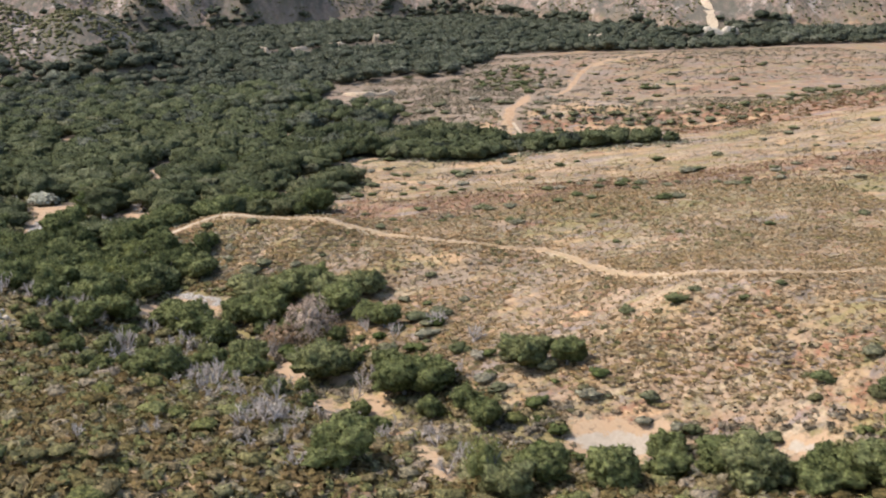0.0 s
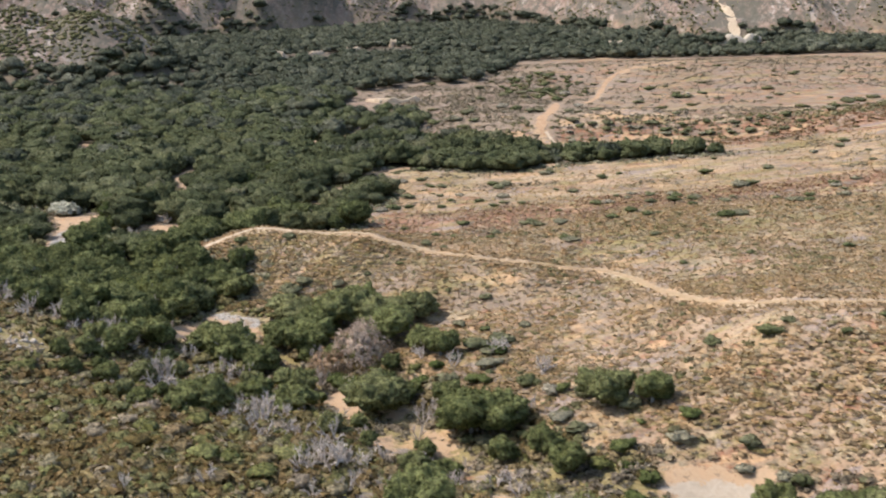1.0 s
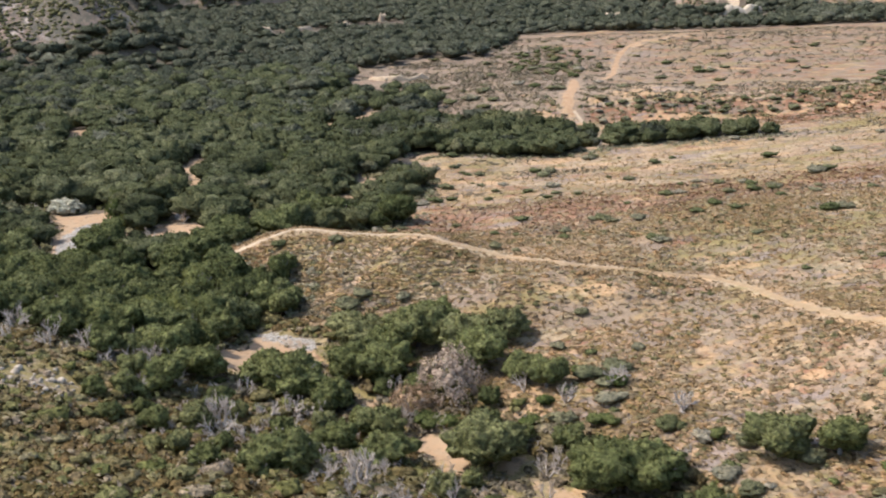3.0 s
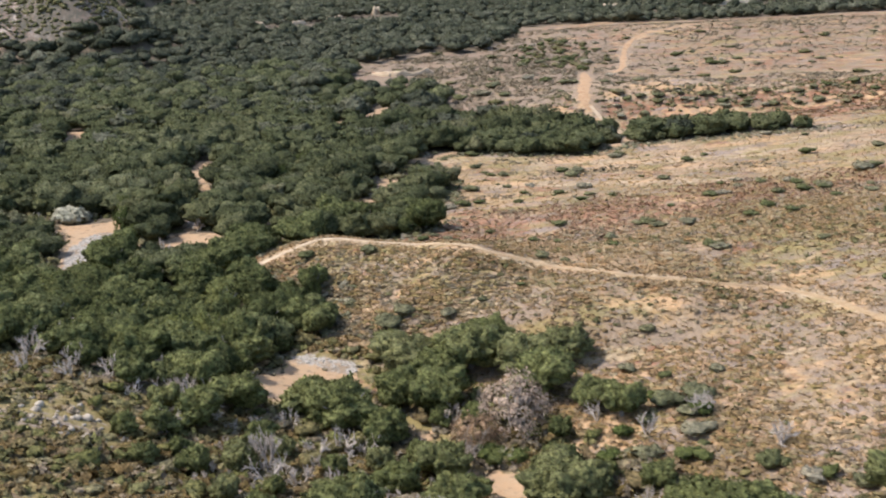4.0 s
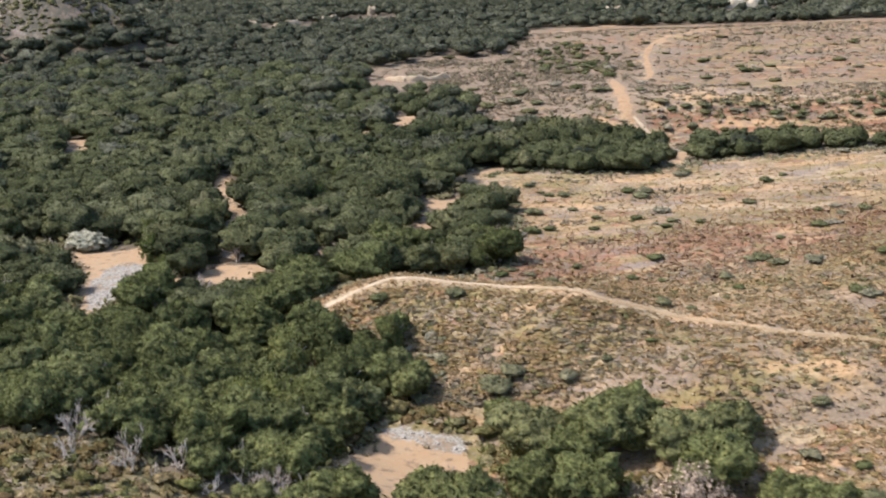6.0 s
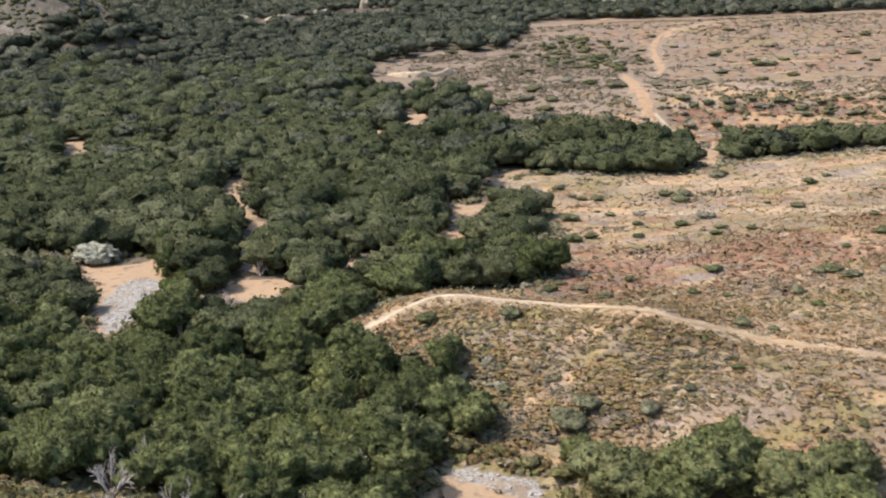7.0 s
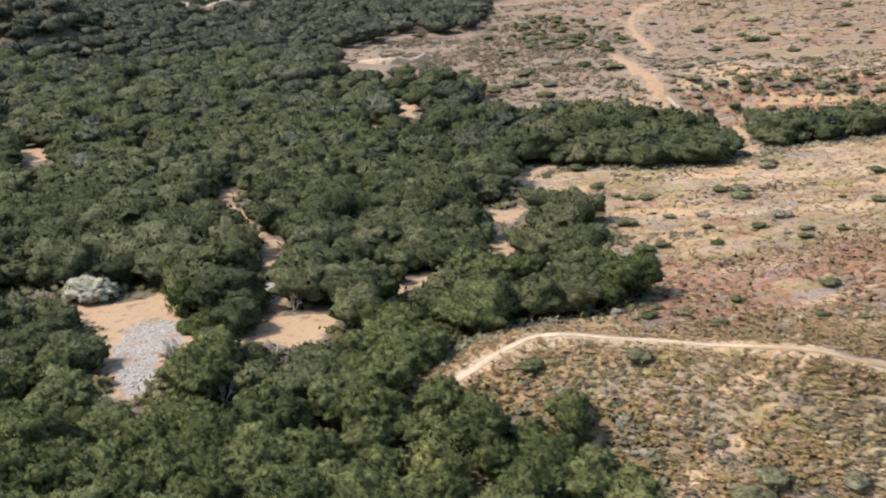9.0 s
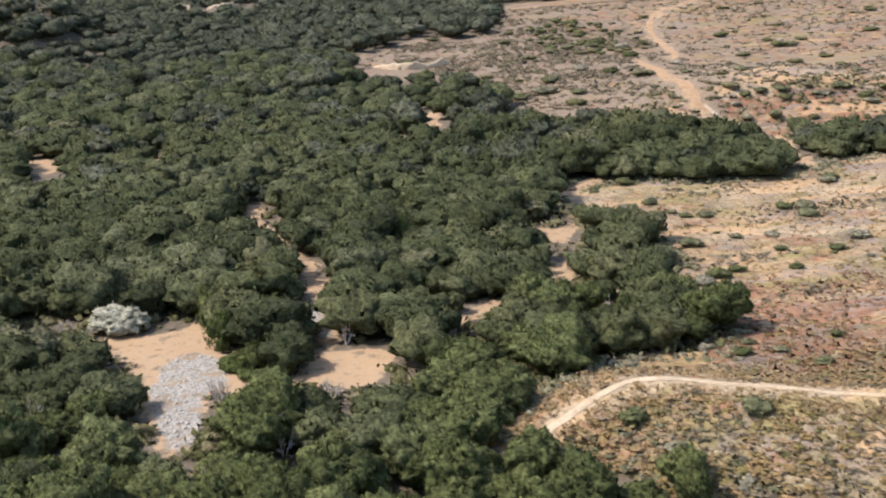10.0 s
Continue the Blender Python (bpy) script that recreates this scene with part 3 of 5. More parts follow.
def build_track(name, half, material, line, fade=(0.0, 0.0)):
    """A worn dirt track laid on the ground, with two ruts and a ragged edge."""
    pts, rows, across = [Vector(p).to_3d() for p in line], [], (-1.0, -0.72, -0.5, -0.25, 0.0, 0.25, 0.5, 0.72, 1.0)
    path = []
    for k in range(len(pts) - 1):
        p0, p1, p2, p3 = pts[max(k - 1, 0)], pts[k], pts[k + 1], pts[min(k + 2, len(pts) - 1)]
        steps = max(2, int((p2 - p1).length / 1.2))
        for s in range(steps):
            u = s / steps
            path.append(0.5 * (2 * p1 + (p2 - p0) * u + (2 * p0 - 5 * p1 + 4 * p2 - p3) * u * u + (3 * p1 - p0 - 3 * p2 + p3) * u ** 3))
    path = np.array([p[:2] for p in path])
    way = np.gradient(path, axis=0)
    way /= np.linalg.norm(way, axis=1)[:, None]
    side = np.stack([way[:, 1], -way[:, 0]], -1)
    run = np.arange(len(path)) * 1.2
    thin = np.clip(np.minimum((run + 2) / (fade[0] + 1), (run[-1] - run + 2) / (fade[1] + 1)), 0.12, 1)
    verts = []
    for a in across:
        ragged = 1 + 0.3 * (abs(a) > 0.9) * value_noise(run, run * 0 + 40 * a, 3.5, 77) + 0.18 * value_noise(run, run * 0, 18, 78)
        p = path + side * (a * half * ragged * thin)[:, None]
        lift = {1.0: 0.02, 0.72: 0.14, 0.5: 0.08, 0.25: 0.13, 0.0: 0.17}[abs(a)]
        verts.append(np.column_stack([p, height(p[:, 0], p[:, 1]) + lift * min(1.0, half) + (0.03 if half < 5 else 1.2)]))
    verts = np.stack(verts, 1)
    n, m = verts.shape[:2]
    a = (np.arange(n - 1)[:, None] * m + np.arange(m - 1)[None]).ravel()
    me = smooth(raw_mesh(name, verts.reshape(-1, 3), np.stack([a, a + 1, a + m + 1, a + m], -1), material))
    tagged(new(name, me), "pale dirt track worn into the dry slope", "track", kind="structure")


def build_bluff(line, tall, deep, material, name="creek_bluff", label="pale sandy cut bank above the far woodland"):
    """A pale cut bank above the trees: an uneven earth face, a rounded lip and a back that runs into the ground."""
    path = np.array(line, float)
    run = np.linspace(0, len(path) - 1, 14 * (len(path) - 1))
    px, py = np.interp(run, range(len(path)), path[:, 0]), np.interp(run, range(len(path)), path[:, 1])
    ends = np.minimum(1, np.minimum(run, run[-1] - run) * 2.5)
    foot = height(px, py)
    rows = []
    for back, up in ((0.0, -0.1), (0.06 * deep, 0.35), (0.12 * deep, 0.7), (0.22 * deep, 0.95), (0.4 * deep, 1.0), (deep, 0.75), (deep * 2.2, -0.1)):
        rough = deep / 14 * 1.3 * value_noise(px * 3 + 50 * up, py * 3, 6, 91) + deep / 14 * 0.9 * value_noise(px * 3, py * 3 + 30 * up, 2.5, 92)
        worn = 0.78 + 0.3 * value_noise(px, py * 0, 9, 93) + 0.15 * value_noise(px, py * 0, 3, 94)
        rows.append(np.stack([px + 0.4 * rough, py + back * 1.3 + 1.4 * rough, foot + tall * up * ends * worn * (1 + 0.1 * rough)], -1))
    verts = np.stack(rows, 1)
    n, m = verts.shape[:2]
    a = (np.arange(n - 1)[:, None] * m + np.arange(m - 1)[None]).ravel()
    me = raw_mesh(name, verts.reshape(-1, 3), np.stack([a, a + m, a + m + 1, a + 1], -1), material)
    tagged(new(name, me), label, "bluff", "creek bluffs" if name == "creek_bluff" else "")


build_ground()
for bank, tall in (([(-218, 1322), (-208, 1318), (-198, 1312), (-190, 1310)], 8), ([(-180, 1352), (-166, 1358), (-150, 1378)], 7), ([(-140, 1400), (-126, 1404), (-112, 1410)], 6), ([(-84, 1470), (-76, 1472), (-70, 1472)], 14), ([(184, 1478), (200, 1482), (214, 1492)], 9), ([(-76, 905), (-66, 893), (-58, 890), (-46, 893), (-32, 902)], 4.6)):
    build_bluff(bank, tall, 14.0 if bank[0][1] > 1000 else 4.5, TRACK)
build_bluff([(326, 1502), (346, 1497), (368, 1498), (390, 1506)], 11, 16.0, CREAM, "gravel_apron", "white gravel apron at the foot of the mountain track")
for _name, _half, _material, _line in TRACKS:
    build_track(_name, _half, _material, _line, {"track_spur": (0, 125), "track_hill": (25, 30), "track_north": (10, 120), "track_fan": (20, 12)}.get(_name, (0.0, 0.0)))


# ---- plants: their forms ----
def ico(level):
    bm = bmesh.new()
    bmesh.ops.create_icosphere(bm, subdivisions=level, radius=1.0)
    v, f = np.array([p.co[:] for p in bm.verts]), np.array([[q.index for q in p.verts] for p in bm.faces])
    bm.free()
    return v, f


ICO = {k: ico(k) for k in (1, 2, 3, 4)}


def sprays(points, normals, size, rng, tilt=0.42):
    """Small bent leaf sprays, two triangles each, facing about outwards."""
    n = len(points)
    nrm = normals + rng.normal(0, tilt, (n, 3))
    nrm /= np.linalg.norm(nrm, axis=1)[:, None]
    t = np.cross(nrm, rng.normal(0, 1, (n, 3)))
    t /= np.linalg.norm(t, axis=1)[:, None] + 1e-9
    b = np.cross(nrm, t)
    s = size * rng.uniform(0.6, 1.4, (n, 1))
    q = np.stack([points - t * s, points - b * s * 0.6 + nrm * s * 0.25, points + t * s, points + b * s * 0.6 + nrm * s * 0.25], 1)
    k = np.arange(n)[:, None] * 4
    return q.reshape(-1, 3), np.concatenate([k + [0, 1, 2], k + [0, 2, 3]])


def loose_form(rng, lobes, clumps, leaves, leaf, low=0.18, fat=1.0, dome=0.3, core=0.77):
    """A thin crown, one unit in radius and in height: a broken dome of many small leaf clumps over darker inner lobes."""
    flat = np.array([1.2, 1.2, 0.78])
    centres, radii = [], []
    for k in range(lobes):
        a, r = 2.4 * k + rng.uniform(-0.6, 0.6), 0.62 * math.sqrt((k + 0.2) / lobes) * rng.uniform(0.8, 1.2)
        radius = fat * rng.uniform(0.30, 0.44) * (1.1 - 0.3 * r)
        centres.append((r * math.cos(a), r * math.sin(a), max(low + 0.1, 1.0 - 0.6 * r * r * rng.uniform(0.6, 1.5) - radius * rng.uniform(0.8, 1.3))))
        radii.append(radius)
    centres, radii = np.array(centres), np.array(radii)
    v, f = ICO[1]
    pieces = [(c + v * (1 + rng.uniform(-0.2, 0.1, (len(v), 1))) * r * core * flat, f) for c, r in zip(centres, radii)]

    def shell(count, spread):
        pick = rng.choice(lobes, count * 4, p=radii ** 2 / (radii ** 2).sum())
        n = rng.normal(0, 1, (count * 4, 3)) + (0, 0, 0.5)
        n /= np.linalg.norm(n, axis=1)[:, None]
        p = centres[pick] + n * (radii[pick] * rng.uniform(*spread, len(pick)))[:, None] * flat
        d = np.linalg.norm((p[:, None] - centres[None]) / flat, axis=2) / radii
        free = (np.sum(d < 0.8, 1) == 0) & (p[:, 2] > low)
        return p[free], n[free]

    p, n = shell(clumps * 2, (0.86, 1.12))
    taken, sizes, facing = [], [], []
    for q, way in zip(p, n):
        size = rng.uniform(0.11, 0.21) * fat
        if all(np.linalg.norm(q - t) > 0.8 * (size + s) for t, s in zip(taken, sizes)):
            taken.append(q), sizes.append(size), facing.append(way)
        if len(taken) >= clumps:
            break
    taken, sizes, facing = np.array(taken), np.array(sizes), np.array(facing)
    # each clump is a loose tuft of sprays with no skin
    pick = rng.integers(0, len(taken), leaves)
    off = rng.normal(0, 1, (leaves, 3))
    off *= (rng.random((leaves, 1)) ** 0.5) / np.linalg.norm(off, axis=1)[:, None]
    p = taken[pick] + off * (sizes[pick] * 1.25)[:, None] * np.array([1.0, 1.0, 0.8])
    n = off + facing[pick] * 0.6 + (0, 0, 0.35)
    n /= np.linalg.norm(n, axis=1)[:, None]
    pieces.append(sprays(p, n, leaf, rng, 0.5))
    verts, faces = joined(pieces)
    # the leaves of a crown shade together as a dome, more or less
    face_way = np.cross(verts[faces[:, 1]] - verts[faces[:, 0]], verts[faces[:, 2]] - verts[faces[:, 0]])
    own = np.zeros_like(verts)
    for k in range(3):
        np.add.at(own, faces[:, k], face_way)
    own /= np.linalg.norm(own, axis=1)[:, None] + 1e-9
    out = (verts - (0, 0, 0.35)) * (1, 1, 1.1)
    near_lobe = np.argmin(np.linalg.norm((verts[:, None] - centres[None]) / radii[None, :, None], axis=2), 1)
    lobe_way = (verts - centres[near_lobe]) / radii[near_lobe][:, None]
    way = out / (np.linalg.norm(out, axis=1)[:, None] + 1e-9) + 0.8 * lobe_way
    own *= np.where(np.sum(own * way, 1) < 0, -1, 1)[:, None]
    way = dome * way / (np.linalg.norm(way, axis=1)[:, None] + 1e-9) + (1 - dome) * own
    return verts, faces, way / (np.linalg.norm(way, axis=1)[:, None] + 1e-9)


def vertex_ways(verts, faces):
    """Smooth normals of a triangle mesh."""
    face_way = np.cross(verts[faces[:, 1]] - verts[faces[:, 0]], verts[faces[:, 2]] - verts[faces[:, 0]])
    own = np.zeros_like(verts)
    for k in range(3):
        np.add.at(own, faces[:, k], face_way)
    return own / (np.linalg.norm(own, axis=1)[:, None] + 1e-9)


def oak_form(rng, lobes, clumps, leaves, leaf, low=0.14, level=4, dome=0.25, knob=(0.13, 0.27), rough=0.075):
    """A dense crown, one unit in radius and in height: a few broad lobes, each with many rounded leaf clumps and creases between them, fringed with sprays."""
    centres, radii = [], []
    for k in range(lobes):
        a, r = 2.4 * k + rng.uniform(-0.5, 0.5), 0.50 * math.sqrt((k + 0.3) / lobes) * rng.uniform(0.75, 1.25)
        centres.append((r * math.cos(a), r * math.sin(a), rng.uniform(-0.25, 0.32)))
        radii.append(rng.uniform(0.34, 0.50))
    centres, radii = np.array(centres), np.array(radii)

    def reach(d, c, r):
        along_way = d @ c.T
        room = along_way ** 2 - np.sum(c * c, 1) + r * r
        return np.where(room > 0, along_way + np.sqrt(np.maximum(room, 0)), 0.0)

    knobs, sizes = [], []
    way = rng.normal(0, 1, (clumps * 3, 3)) + (0, 0, 0.25)
    way /= np.linalg.norm(way, axis=1)[:, None]
    for d in way:
        size = rng.uniform(*knob)
        p = d * (reach(d[None], centres, radii).max() - size * rng.uniform(-0.15, 0.4))
        if all(np.linalg.norm(p - q) > 0.62 * (size + t) for q, t in zip(knobs, sizes)):
            knobs.append(p), sizes.append(size)
        if len(knobs) >= clumps:
            break
    v, f = ICO[level]
    d = v + rng.normal(0, 0.25 / 2 ** level, v.shape)
    d /= np.linalg.norm(d, axis=1)[:, None]
    far = np.maximum(reach(d, centres, radii).max(1), reach(d, np.array(knobs), np.array(sizes)).max(1))
    far = far * (1 + rng.normal(0, rough, len(far)))

    def shaped(p):
        p = p * (1.0, 1.0, 0.56) + (0, 0, 0.47)
        under = low + 0.12 * np.hypot(p[:, 0], p[:, 1]) ** 2
        p[:, 2] = np.where(p[:, 2] < under, under + 0.25 * (p[:, 2] - under), p[:, 2])
        return p

    skin = shaped(d * far[:, None])
    ways = vertex_ways(skin, f)
    pick = rng.integers(0, len(f), leaves * 2)
    share = rng.dirichlet((1, 1, 1), len(pick))
    spot, out = np.einsum("ij,ijk->ik", share, skin[f[pick]]), np.einsum("ij,ijk->ik", share, ways[f[pick]])
    up = np.nonzero(out[:, 2] > -0.5)[0][:leaves]
    spot, out = spot[up], out[up]
    q, g = sprays(spot + out * rng.uniform(-0.5, 1.6, (len(up), 1)) * leaf, out, leaf, rng, 0.9)
    own, base = vertex_ways(q, g), np.repeat(out, 4, 0)
    own *= np.where(np.sum(own * base, 1) < 0, -1, 1)[:, None]
    soft = dome * base + (1 - dome) * own
    verts, faces = joined([(skin, f), (q, g)])
    ways = np.concatenate([ways, soft / (np.linalg.norm(soft, axis=1)[:, None] + 1e-9)])
    return verts, faces, ways


def tube(p0, p1, r0, r1, sides=5):
    p0, p1 = np.array(p0, float), np.array(p1, float)
    w = p1 - p0
    w /= np.linalg.norm(w) + 1e-9
    a = np.cross(w, (0.31, 0.87, 0.38) if abs(w[2]) > 0.8 else (0, 0, 1.0))
    a /= np.linalg.norm(a)
    b = np.cross(w, a)
    ang = np.arange(sides) * 2 * np.pi / sides
    ring = np.cos(ang)[:, None] * a + np.sin(ang)[:, None] * b
    k, j = np.arange(sides), (np.arange(sides) + 1) % sides
    return np.concatenate([p0 + ring * r0, p1 + ring * r1]), np.concatenate([np.stack([k, j, j + sides], -1), np.stack([k, j + sides, k + sides], -1)])


def trunk_form(rng, limbs, reach=0.72, thick=0.075):
    """A short leaning trunk with forking limbs, in crown units."""
    pieces, fork = [], np.array([rng.uniform(-0.05, 0.05), rng.uniform(-0.05, 0.05), 0.24])
    pieces.append(tube((0, 0, -0.06), fork * (0.6, 0.6, 0.5), thick * 1.3, thick, 7))
    pieces.append(tube(fork * (0.6, 0.6, 0.5), fork, thick, thick * 0.8, 7))
    for k in range(limbs):
        a = 2 * math.pi * (k + rng.uniform(-0.3, 0.3)) / limbs
        mid = fork + np.array([math.cos(a) * reach * 0.45, math.sin(a) * reach * 0.45, rng.uniform(0.14, 0.26)])
        end = fork + np.array([math.cos(a + 0.2) * reach, math.sin(a + 0.2) * reach, rng.uniform(0.25, 0.5)])
        pieces += [tube(fork, mid, thick * 0.6, thick * 0.4), tube(mid, end, thick * 0.4, thick * 0.12)]
        pieces.append(tube(mid, mid + (rng.uniform(-0.2, 0.2), rng.uniform(-0.2, 0.2), 0.3), thick * 0.3, thick * 0.1, 4))
    return joined(pieces)


def bare_form(rng, stems=4, depth=3):
    """Leafless branching wood, one unit high and about as wide: for each stem its limbs and its twigs."""
    made = []

    def grow(p, way, length, r, level, wood, twigs):
        end = p + way * length
        end[2] = max(end[2], 0.05)
        (wood if level < 2 else twigs).append(tube(p, end, r, r * 0.62, 5 if level < 2 else 3))
        if level >= depth:
            return
        for _ in range(3 if level < 3 else 2):
            turn = way + rng.normal(0, 0.52, 3) + (0, 0, 0.08)
            grow(p + (end - p) * rng.uniform(0.55, 1.0), turn / np.linalg.norm(turn), length * rng.uniform(0.58, 0.85), r * 0.64, level + 1, wood, twigs)

    for k in range(stems):
        a, wood, twigs = 2 * math.pi * k / stems + rng.uniform(-0.5, 0.5), [], []
        way = np.array([math.cos(a) * 0.6, math.sin(a) * 0.6, rng.uniform(0.6, 1.1)])
        grow(np.array([0.03 * math.cos(a), 0.03 * math.sin(a), -0.05]), way / np.linalg.norm(way), 0.38, 0.047, 0, wood, twigs)
        made.append((joined(wood), joined(twigs)))
    return made


def shrub_form(rng, leaves, leaf, squat=0.8, lift=0.8):
    """A low rounded clump of twigs and leaves: an uneven little dome, fringed with sprays."""
    v, f = ICO[1]
    a = np.arctan2(v[:, 1], v[:, 0])
    wobble = 1 + 0.22 * np.sin(2 * a + rng.uniform(0, 6)) + 0.15 * np.sin(3 * a + rng.uniform(0, 6))
    skin = v * (wobble * rng.uniform(0.5, 0.92, len(v)))[:, None] * (1, 1, squat)
    skin[:, 2] = np.maximum(skin[:, 2] + 0.15, -0.05)
    n = rng.normal(0, 1, (leaves, 3))
    n[:, 2] = np.abs(n[:, 2]) + 0.15
    n /= np.linalg.norm(n, axis=1)[:, None]
    turn = np.arctan2(n[:, 1], n[:, 0])
    reach = (1 + 0.22 * np.sin(2 * turn) + 0.15 * np.sin(3 * turn + 1)) * rng.uniform(0.55, 1.1, leaves)
    q, g = sprays(n * reach[:, None] * (1, 1, squat) + (0, 0, 0.15), n, leaf, rng, 0.8)
    verts, faces = joined([(skin, f), (q, g)])
    own = vertex_ways(q, g)
    own *= np.where(own[:, 2] < 0, -1, 1)[:, None]
    up = np.concatenate([vertex_ways(skin, f), np.repeat(n, 4, 0) * 0.6 + own]) + (0, 0, lift)
    return verts, faces, up / np.linalg.norm(up, axis=1)[:, None]


def tuft_form(rng, blades):
    """A tussock of dry grass: narrow blades leaning outwards."""
    a = rng.uniform(0, 2 * np.pi, blades)
    lean = rng.uniform(0.6, 1.2, blades)
    foot = np.stack([np.cos(a), np.sin(a), np.zeros(blades)], -1) * 0.12
    tip = np.stack([np.cos(a) * lean, np.sin(a) * lean, rng.uniform(0.45, 0.8, blades)], -1)
    side = np.stack([-np.sin(a), np.cos(a), np.zeros(blades)], -1) * 0.3
    v = np.stack([foot, tip - side, tip + side], 1).reshape(-1, 3)
    return v, np.arange(blades * 3).reshape(-1, 3)


def stone_form(rng):
    v, f = ICO[2]
    v = np.round(v * 2.2 + rng.uniform(-0.35, 0.35, v.shape)) / 2.2
    p = v * (1 + rng.uniform(-0.15, 0.15, (len(v), 1))) * (1, rng.uniform(0.5, 0.9), rng.uniform(0.4, 0.75))
    p[:, 2] = np.maximum(p[:, 2], -0.3)
    return p, f


# ---- plants: where they stand ----
RNG = np.random.default_rng(11)


def leafy(name, form, material):
    verts, faces, normals = form
    return raw_mesh(name, verts, faces, material, None, normals)


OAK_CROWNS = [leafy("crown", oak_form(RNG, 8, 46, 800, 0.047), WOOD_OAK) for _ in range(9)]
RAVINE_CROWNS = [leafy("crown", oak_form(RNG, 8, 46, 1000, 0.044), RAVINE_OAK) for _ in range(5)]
OAK_TRUNKS = [smooth(raw_mesh("trunk", *trunk_form(RNG, 5), BARK)) for _ in range(3)]


def part(name, mesh, parent, label=""):
    ob = new(name, mesh)
    ob.parent = parent
    return tagged(ob, label)


def tree(name, x, y, radius, tall, crown, trunk, label, category="tree", group="", turn=0.0):
    """A tree: an empty at its foot, which holds trunk and crown."""
    ob = new(name)
    ob.empty_display_size = 0.5
    part("trunk", trunk, ob), part("crown", crown, ob)
    ob.matrix_world = Matrix.LocRotScale((x, y, float(height(x, y)) - 0.05), Euler((0, 0, turn)), (radius, radius, tall))
    return tagged(ob, label, category, group)


# the oaks of the ravine, one by one: x, y, crown radius
RAVINE_OAKS = [
    (-10, 267, 6.6), (-3, 265, 5.0), (-33, 285, 6.6), (-31, 329, 6.2), (-23, 343, 4.6), (-45, 347, 6.4), (-34, 339, 5.8), (-53, 330, 5.6), (-61, 334, 4.8),
    (-80, 329, 5.0), (-60, 351, 6.6), (-97, 361, 4.6), (-119, 345, 5.3), (-95, 325, 4.9), (-74, 323, 6.0), (-81, 377, 3.9), (-22, 319, 3.3), (-17, 313, 3.8),
    (-21, 210, 5.8), (-70, 272, 5.4), (18, 201, 4.2), (30, 196, 4.4), (54, 205, 4.4), (55, 190, 5.0), (67, 187, 4.8), (75, 181, 4.6), (-84, 405, 3.0)]
MORE_RAVINE_OAKS = [
    (19, 265, 5.0), (29, 261, 3.8), (5, 252, 3.0), (9, 241, 3.4), (46, 224, 3.4), (-104, 331, 5.2), (-102, 316, 4.2), (-64, 318, 4.2), (-52, 344, 5.0), (-64, 362, 3.2), (-40, 352, 4.6),
    (-86, 383, 4.6), (-53, 284, 4.2), (-54, 303, 4.4), (-62, 292, 3.8), (11, 194, 4.0), (41, 201, 3.4), (-12, 272, 4.4), (84, 184, 4.4), (95, 188, 4.6)]
SPUR_END_OAKS = [(-109, 409, 3.8), (-116, 412, 4.2)]
LIGHT_OAKS = [(-115, 370, 4.6), (-109, 376, 5.2), (-103, 374, 5.0), (-99, 371, 4.2), (-111, 366, 4.4), (-106, 368, 4.6)]
THICKET = [(-15, 256), (-30, 284), (-52, 312), (-78, 330), (-100, 340), (-108, 322), (-90, 300), (-72, 276)]
tx, ty = scattered(-125, 0, 235, 360, 6.4, RNG)
side_way = line_distance(tx, ty, THICKET)
ok = (side_way < 17 + 6 * value_noise(tx, ty, 20, 71)) & (bare_share(tx, ty) < 0.3) & (woods_depth(tx, ty) < 0) & (line_distance(tx, ty, WASH) > 4) & (np.hypot(tx + 84, ty - 332) > 13)
for ox, oy, r in RAVINE_OAKS + MORE_RAVINE_OAKS + [(-41, 316, 7.0), (-47, 314, 4.5)]:
    ok &= np.hypot(tx - ox, ty - oy) > r * 0.9 + 1.2
tx, ty = tx[ok], ty[ok]
fate = RNG.random(len(tx))
count = 0
for x, y, f in zip(tx, ty, fate):
    if f < 0.36:
        r = float(RNG.uniform(2.2, 4.0))
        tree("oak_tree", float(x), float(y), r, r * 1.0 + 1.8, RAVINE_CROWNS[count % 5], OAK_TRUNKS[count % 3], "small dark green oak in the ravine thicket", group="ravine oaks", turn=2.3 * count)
        count += 1
for x, y, r in RAVINE_OAKS + MORE_RAVINE_OAKS + SPUR_END_OAKS:
    r = r * 1.2 if x > 36 and y < 212 else r
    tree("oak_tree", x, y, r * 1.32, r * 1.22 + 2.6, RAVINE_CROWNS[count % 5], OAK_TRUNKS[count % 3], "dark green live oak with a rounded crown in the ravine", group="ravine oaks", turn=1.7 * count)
    count += 1

# the woodland: single trees in the near stretch, one joined mass behind
def woodland_points(x0, x1, y0, y1, step):
    x, y = scattered(x0, x1, y0, y1, step, RNG, 0.42)
    deep = woods_depth(x, y)
    room = np.maximum(bare_share(x, y), gravel_share(x, y))
    keep = (deep > 0.5) & (room < 0.34) & (track_gap(x, y) > 2.5)
    x, y = x[keep], y[keep]
    return x, y


